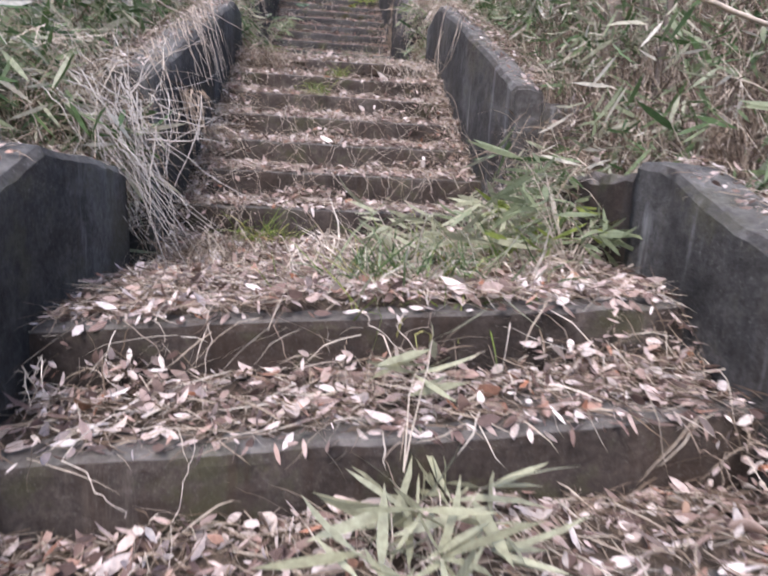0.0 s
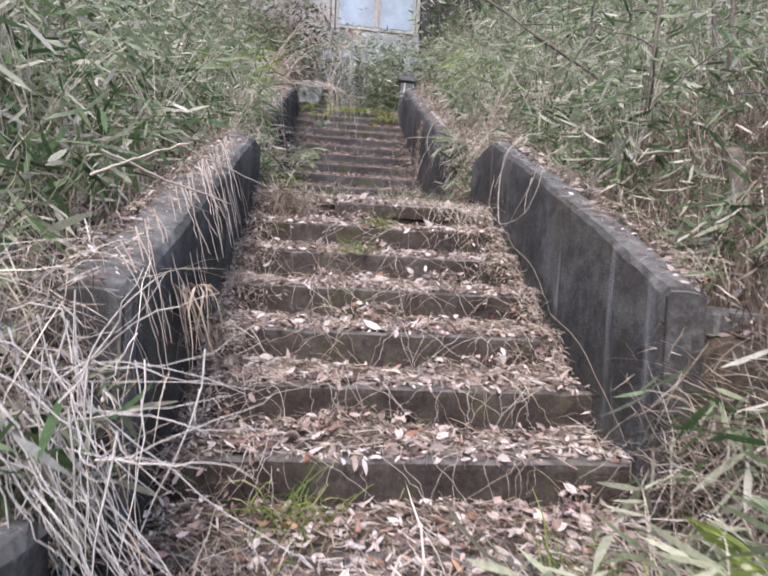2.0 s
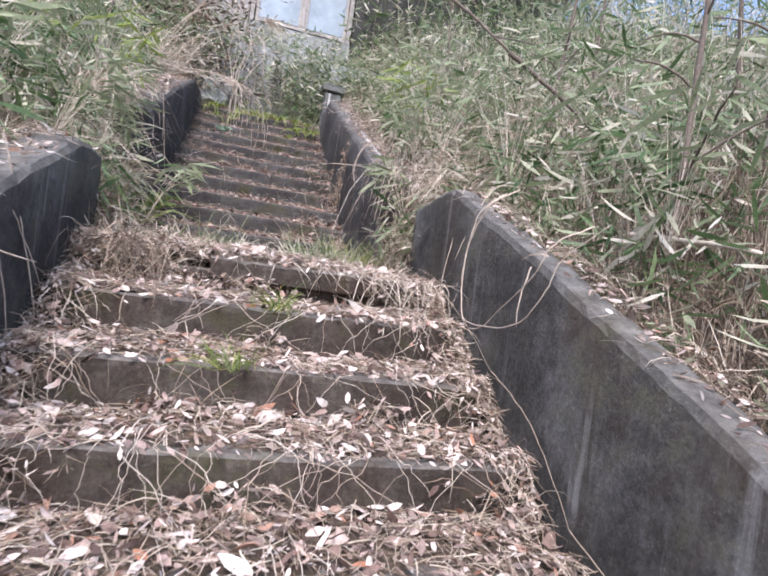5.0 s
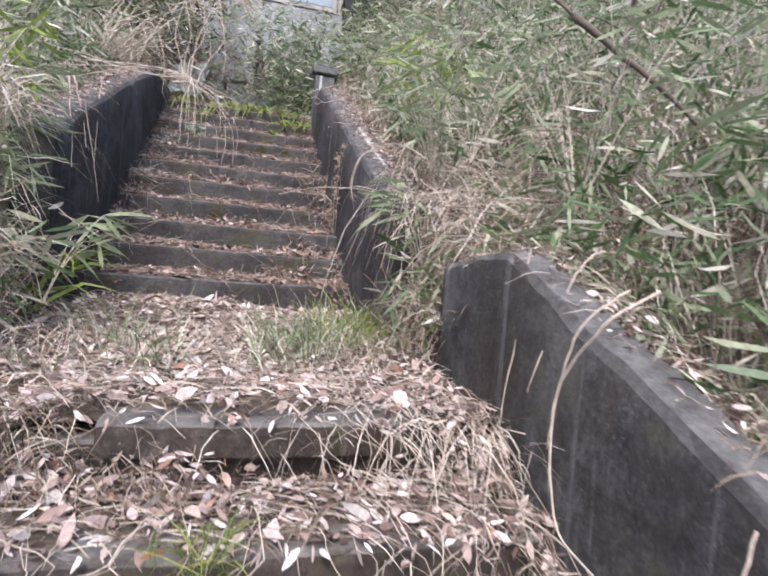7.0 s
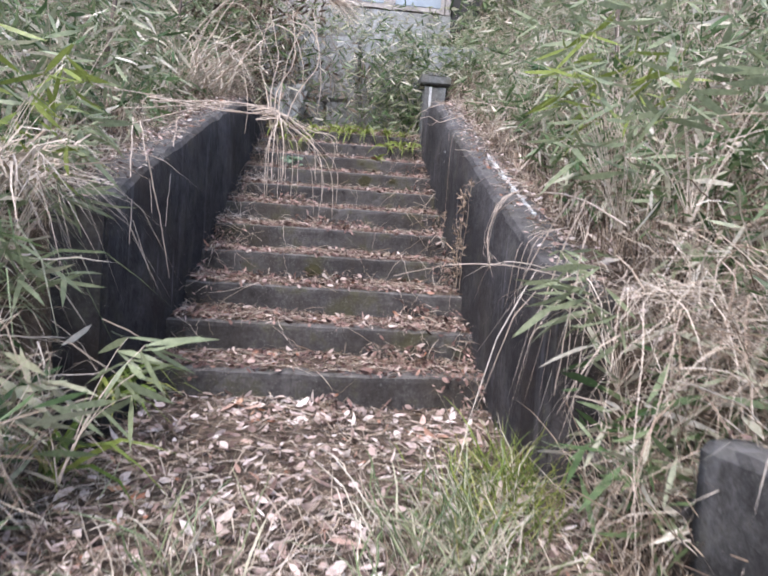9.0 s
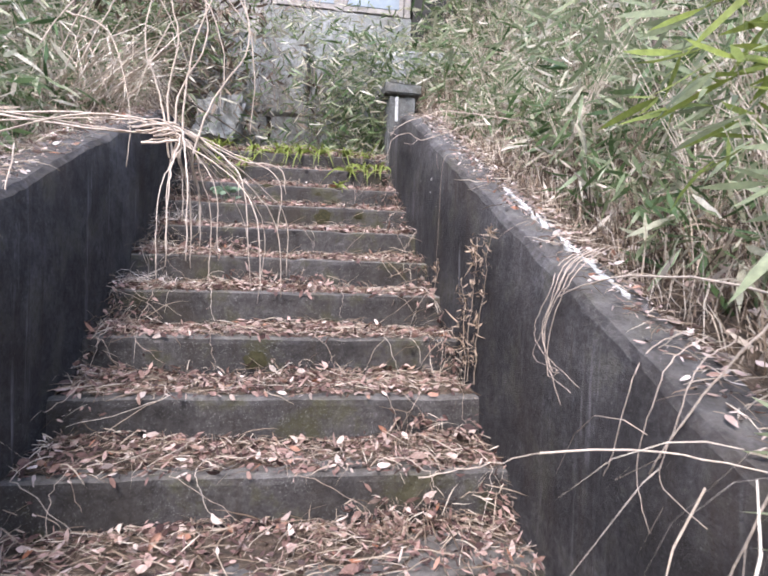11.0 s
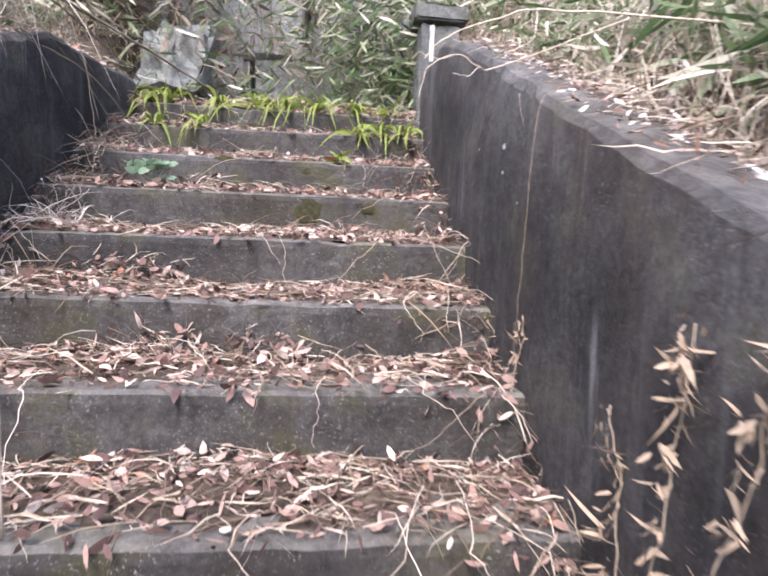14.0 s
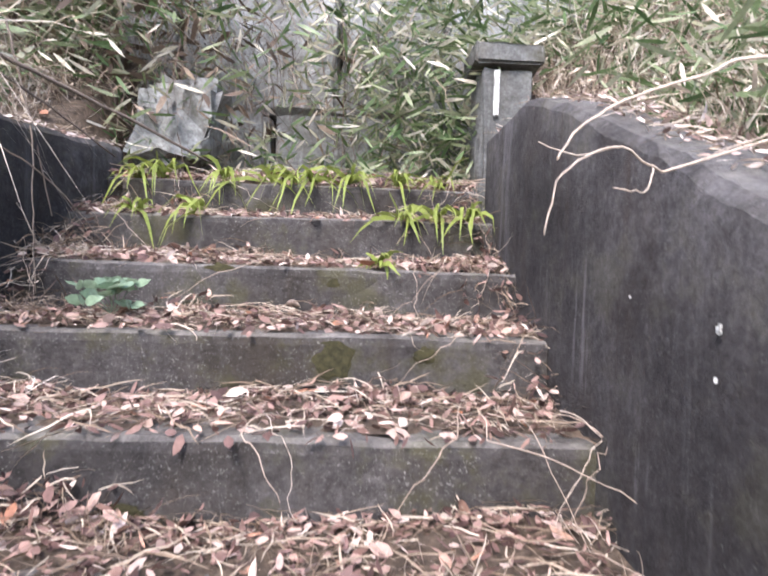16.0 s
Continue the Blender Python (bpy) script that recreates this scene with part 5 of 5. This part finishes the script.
vine("pale bare branch reaching over the wall top", [
    *chain([(1.5, 4.75, 2.74), (1.059, 5.05, 2.866), (0.934, 5.06, 2.836), (0.82, 5.07, 2.797), (0.75, 5.06, 2.75), (0.71, 5.04, 2.7)], 0.0028),
    *chain([(1.3, 5.0, 2.84), (0.96, 5.12, 2.72), (0.884, 5.1, 2.707), (0.814, 5.08, 2.732), (0.727, 5.06, 2.683), (0.699, 5.05, 2.592)], 0.0022),
    *chain([(1.04, 5.05, 2.86), (1.0, 4.98, 2.75), (0.9, 5.0, 2.7)], 0.0018), *chain([(0.814, 5.08, 2.732), (0.76, 5.1, 2.72), (0.7, 5.1, 2.74)], 0.0014),
    *chain([(0.884, 5.1, 2.707), (0.84, 5.04, 2.66), (0.79, 5.03, 2.66)], 0.0014)], M_TWIG, "bare_branch", "branch")
vine("thin dry runner hanging down the blackened wall", [([(1.0, 4.76, 2.56), (0.955, 4.78, 2.5), (0.953, 4.83, 2.14), (0.953, 4.86, 1.86)], 0.0009), ([(1.0, 5.0, 2.66), (0.956, 4.93, 2.58), (0.954, 4.88, 2.49)], 0.0009)], M_STRAW)
vine("long pale dry stem leaning across the steps", chain([(0.42, 2.85, 1.545), (0.52, 2.82, 1.575), (0.63, 2.8, 1.6)], 0.0013) + chain([(0.62, 2.8, 1.6), (0.75, 2.78, 1.61), (0.88, 2.74, 1.605), (1.12, 2.68, 1.56), (1.4, 2.6, 1.5)], 0.002))
vine("pampas stem arching over the upper steps", [((-0.95, 5.1, 3.0), (-0.5, 5.05, 3.75), 0.05, 0.004), ((-0.5, 5.05, 3.75), (0.02, 5.0, 3.5), 0.14, 0.003), ((-0.9, 4.7, 2.9), (-0.2, 4.5, 3.2), 0.3, 0.0028), ((-0.9, 4.5, 2.85), (0.0, 4.6, 2.95), 0.4, 0.0026), ((-0.95, 4.9, 2.9), (-0.3, 4.6, 2.8), 0.45, 0.0026)])
vine("pale fallen bamboo pole lying in the grass", [((1.78, 0.95, 1.12), (1.72, 0.2, 1.0), 0.01, 0.013)], M_PALE, "bamboo_pole", "pole")
vine("dark dead branch leaning in the thicket", [((1.0, 2.2, 2.75), (1.5, 1.9, 2.3), 0.04, 0.012), ((1.5, 1.9, 2.3), (2.1, 1.8, 1.9), 0.02, 0.015), ((1.4, 1.95, 2.4), (1.8, 2.1, 2.5), 0.0, 0.006)], M_BARK, "dead_branch", "branch")
vine("bare grey branch across the bank", [((0.71, -1.91, 0.34), (1.29, -1.8, 0.42), -0.01, 0.005), ((1.29, -1.8, 0.42), (2.2, -1.65, 0.35), -0.03, 0.008)], M_TWIG, "bare_branch", "branch")
# slender bare saplings on the banks
for p, hgt, dx in (((2.4, 0.3, 0.75), 2.2, 0.1), ((2.7, 1.2, 1.1), 2.6, -0.2), ((1.75, -0.9, 0.2), 1.9, 0.1), ((2.0, -0.3, 0.45), 2.3, -0.12), ((2.25, -1.0, 0.4), 2.4, 0.2), ((1.8, 0.7, 0.8), 2.0, 0.15), ((2.5, 0.9, 1.0), 2.5, 0.05), ((2.2, 2.6, 1.7), 2.0, 0.25), ((-1.9, 1.4, 1.2), 2.2, -0.2), ((3.2, 3.6, 2.4), 2.6, 0.2), ((2.1, 4.6, 2.6), 1.7, -0.1), ((-1.5, 4.8, 2.7), 1.8, 0.15), ((-1.6, 6.6, 3.2), 2.2, 0.1)):
    tip = (p[0] + dx, p[1] + 0.1, p[2] + hgt)
    st = [(p, tip, 0.0, 0.016)]
    for j in range(9):
        u = RNG.uniform(0.25, 0.95)
        at = [a + (c - a) * u for a, c in zip(p, tip)]
        a = RNG.uniform(0, 6.28)
        ln = RNG.uniform(0.25, 0.7) * (1.2 - u)
        st.append((at, (at[0] + math.cos(a) * ln, at[1] + math.sin(a) * ln, at[2] + ln * RNG.uniform(0.2, 0.9)), 0.03, 0.006))
    vine("slender bare sapling among the bank's dry grass", st, M_BARK, "sapling", "sapling")


def stump():
    bm = bmesh.new()
    n, rows = 14, []
    for i, (z, r) in enumerate(((0, 0.085), (0.1, 0.065), (0.3, 0.056), (0.42, 0.055), (0.44, 0.05))):
        rows.append([bm.verts.new((1.98 + 0.15 * (0.44 - z) + r * math.cos(a) * (1 + 0.1 * math.sin(3 * a + i)), 0.15 + r * math.sin(a), 0.58 + z)) for a in [6.2832 * j / n for j in range(n)]])
    for p, q in zip(rows, rows[1:]):
        for j in range(n):
            bm.faces.new((p[j], p[(j + 1) % n], q[(j + 1) % n], q[j]))
    bm.faces.new(rows[-1])
    ob = tagged(new("tree_stump"), "sawn-off grey tree stump on the bank", "stump")
    part("trunk", bm, M_BARK, ob)
    bm = bmesh.new()
    bm.faces.new([bm.verts.new((1.98 + 0.046 * math.cos(6.2832 * j / n), 0.15 + 0.046 * math.sin(6.2832 * j / n), 1.0245)) for j in range(n)])
    part("cut_face", bm, M_PALE, ob, "pale sawn face")


stump()

# dead climbing plant on the upper wall, with curled hanging leaves
climber = tagged(new("dead_climber"), "dead climbing plant with curled tan leaves on the wall", "climber")
for a, c, m in (((0.94, 4.13, 1.46), (0.94, 3.95, 2.08), 95), ((0.94, 4.2, 1.46), (0.94, 4.13, 2.07), 120), ((0.94, 4.25, 1.46), (0.94, 4.33, 1.9), 60), ((0.94, 4.81, 1.64), (0.94, 4.77, 2.0), 40)):
    p = arc(a, c, 0.02, 16, 0.008)
    stem = single("tube", "stem", M_STRAW, climber, p, 0.0024, 0.0014, 4)
    for at in p[RNG.integers(2, 16, m)] + RNG.normal(0, 0.01, (m, 3)) * np.array([0.6, 1, 1]) - np.array([0.014, 0, 0]):
        ln = RNG.uniform(0.013, 0.034)
        single("leaf", "leaf", M_CURL, stem, at, directions(1, RNG.normal(-1.0, 1.2))[0], ln, ln * RNG.uniform(0.08, 0.2), RNG.normal(0, 1.0))

wall = bpy.data.objects["wall_right_upper"]
for y, z, r in ((5.035, 2.463, 0.008), (5.038, 2.389, 0.005), (4.9, 2.29, 0.003), (5.3, 2.5, 0.003)):
    bm = bmesh.new()
    bmesh.ops.create_icosphere(bm, subdivisions=2, radius=r)
    for v in bm.verts:
        v.co = Vector((0.955 + v.co.x * 0.3, y + v.co.y * 0.7, z + v.co.z)) + Vector(RNG.normal(0, r * 0.12, 3))
    part("lichen_spot", bm, M_POST, wall, "small white lichen spot")

# thin dry stems trailing down over the steps
trail = Heap()
for f, n in (("lower", 60), ("middle", 250), ("upper", 70)):
    for _ in range(n):
        ks = list(STEPS[f])
        k = RNG.integers(1, len(ks))
        k = ks[k]
        if f == "lower" and k < -2:
            continue
        y = Y0[f] + k * RUN[f]
        x = RNG.uniform(XL[f] + 0.05, XR[f] - 0.05)
        if f == "middle" and k == 7 and -0.3 < x < 0.45:
            continue
        if f == "upper":
            x = XR[f] - 0.05 - RNG.exponential(0.22) if RNG.random() < 0.5 else XL[f] + 0.05 + RNG.exponential(0.2)
            x = min(max(x, XL[f] + 0.04), XR[f] - 0.04)
        z = Z0[f] + k * RISE
        a = (x, y + RNG.uniform(0.02, 0.2), z + RNG.uniform(0.02, 0.05))
        mid_p = np.array((x + RNG.normal(0, 0.06), y - 0.015 - RNG.uniform(0, 0.03), z + 0.02))
        e = (x + RNG.normal(0, 0.14), y - RNG.uniform(0.02, 0.2), z - RISE * RNG.uniform(0.35, 0.95))
        p = np.concatenate([arc(a, mid_p, 0.02, 6, 0.006), arc(mid_p, e, 0.01, 10, 0.013)[1:]])
        trail.tube(p, RNG.uniform(0.0009, 0.0022), 0.0007, 4)
tagged(trail.build("trailing_stems", M_TWIG), "thin pale dry stems trailing down over the steps", "dry stems", kind="stuff")

# moss cushions on the risers
M_MOSS = plain("dark_moss", (0.034, 0.031, 0.013), 0.95, 0.6, 60)
for k, x, dz, w, h in ((9, 0.345, -0.06, 0.06, 0.035), (8, 0.37, -0.07, 0.05, 0.05), (9, -0.02, -0.03, 0.05, 0.028), (4, 0.03, -0.1, 0.045, 0.04), (8, 0.62, -0.05, 0.03, 0.02), (7, -0.05, -0.16, 0.05, 0.02)):
    bm = bmesh.new()
    bmesh.ops.create_icosphere(bm, subdivisions=3, radius=1)
    for v in bm.verts:
        n = noise.noise(v.co * 2.3 + Vector((x * 9, k, 0)))
        v.co = Vector((x + v.co.x * w * (1 + 0.55 * n), Y0["upper"] + k * RUN["upper"] + 0.001 + v.co.y * 0.005, Z0["upper"] + k * RISE + dz + v.co.z * h * (1 + 0.55 * n)))
    part("moss_patch", bm, M_MOSS, bpy.data.objects["stairs_upper"], "dark green moss cushion")

# pale mortar showing along the outer edge of the wall tops
for f, spans in (("upper", ((3.3, 3.75), (3.8, 4.25))), ("lower", ((-2.85, -2.45),))):
    wall = bpy.data.objects["wall_right_" + f]
    for ya, yb in spans:
        bm = bmesh.new()
        rows = []
        for i in range(25):
            y = ya + (yb - ya) * i / 24
            z = float(np.interp(y, [p[0] for p in TOP_R[f]], [p[1] for p in TOP_R[f]])) + 0.014
            x, w = XR[f] + 0.135 + RNG.normal() * 0.004, 0.011 * (1 if 0 < i < 24 else 0.2) * RNG.uniform(0.25, 1.3)
            rows.append([bm.verts.new((x - w, y, z - 0.02)), bm.verts.new((x - w, y, z)), bm.verts.new((x + w, y, z)), bm.verts.new((x + w, y, z - 0.02))])
        for a, b in zip(rows, rows[1:]):
            for j in range(4):
                bm.faces.new((a[j], a[(j + 1) % 4], b[(j + 1) % 4], b[j]))
        bm.faces.new(rows[0][::-1])
        bm.faces.new(rows[-1])
        bmesh.ops.recalc_face_normals(bm, faces=bm.faces)
        part("mortar_strip", bm, M_POST, wall, "pale flaking mortar strip")

# the largest dead leaves, curled, one by one
variants = []
for i in range(10):
    bm = bmesh.new()
    rows = []
    wide, fold, curl = RNG.uniform(0.11, 0.26), RNG.uniform(-0.6, 0.7), RNG.uniform(-0.9, 1.1)
    for u, w in ((0, 0.08), (0.2, 0.75), (0.45, 1.0), (0.7, 0.8), (0.9, 0.35), (1.0, 0.04)):
        h0 = curl * (u - 0.5) ** 2
        rows.append([bm.verts.new((sx * w * wide, u - 0.5 + RNG.normal() * 0.012, h0 + abs(sx) * fold * w * 0.5 + RNG.normal() * 0.012)) for sx in (-1, 0, 1)])
    for a, b in zip(rows, rows[1:]):
        for j in range(2):
            bm.faces.new((a[j], a[j + 1], b[j + 1], b[j]))
    me = bpy.data.meshes.new("dead_leaf")
    bm.to_mesh(me)
    bm.free()
    me.polygons.foreach_set("use_smooth", [True] * len(me.polygons))
    variants.append(me)


def big_leaf_material():
    m, nt, b = mat_start("large_dead_leaf", 0.65)
    oi = nt.nodes.new("ShaderNodeObjectInfo")
    col = ramp(nt, oi.outputs["Random"], [(0.0, (0.3, 0.16, 0.1)), (0.25, (0.38, 0.26, 0.21)), (0.55, (0.5, 0.4, 0.345)), (0.85, (0.6, 0.52, 0.45)), (1.0, (0.4, 0.22, 0.12))])
    sh = ramp(nt, noise_tex(nt, coords(nt), 5, 6, 0.7), [(0.3, (0.65, 0.62, 0.6)), (0.7, (1.1, 1.1, 1.1))])
    nt.links.new(mix(nt, 1.0, col, sh, "MULTIPLY"), b.inputs["Base Color"])
    return m


M_BIG = big_leaf_material()
for me in variants:
    me.materials.append(M_BIG)
spots = [("lower", k, 22) for k in range(-2, 2)] + [("lower", 2, 60)] + [("middle", k, 14) for k in range(0, 7)] + [("middle", 7, 60)] + [("upper", k, 12) for k in range(1, 11)]
for f, k, n in spots:
    x, y, z, deep = on_treads(n, f, k, 0.15)
    for i in range(n):
        ob = new("dead_leaf", variants[RNG.integers(0, 10)])
        sc = RNG.uniform(0.045, 0.08) * (0.8 if f == "upper" else 1)
        ob.matrix_world = Matrix.Translation((x[i], y[i], z[i] + 0.026)) @ Euler((RNG.normal(0, 0.3), RNG.normal(0, 0.3), RNG.uniform(0, 6.28))).to_matrix().to_4x4() @ Matrix.Diagonal((sc, sc, sc, 1))
        ob.parent = rusty_ob if f == "upper" else litter_ob
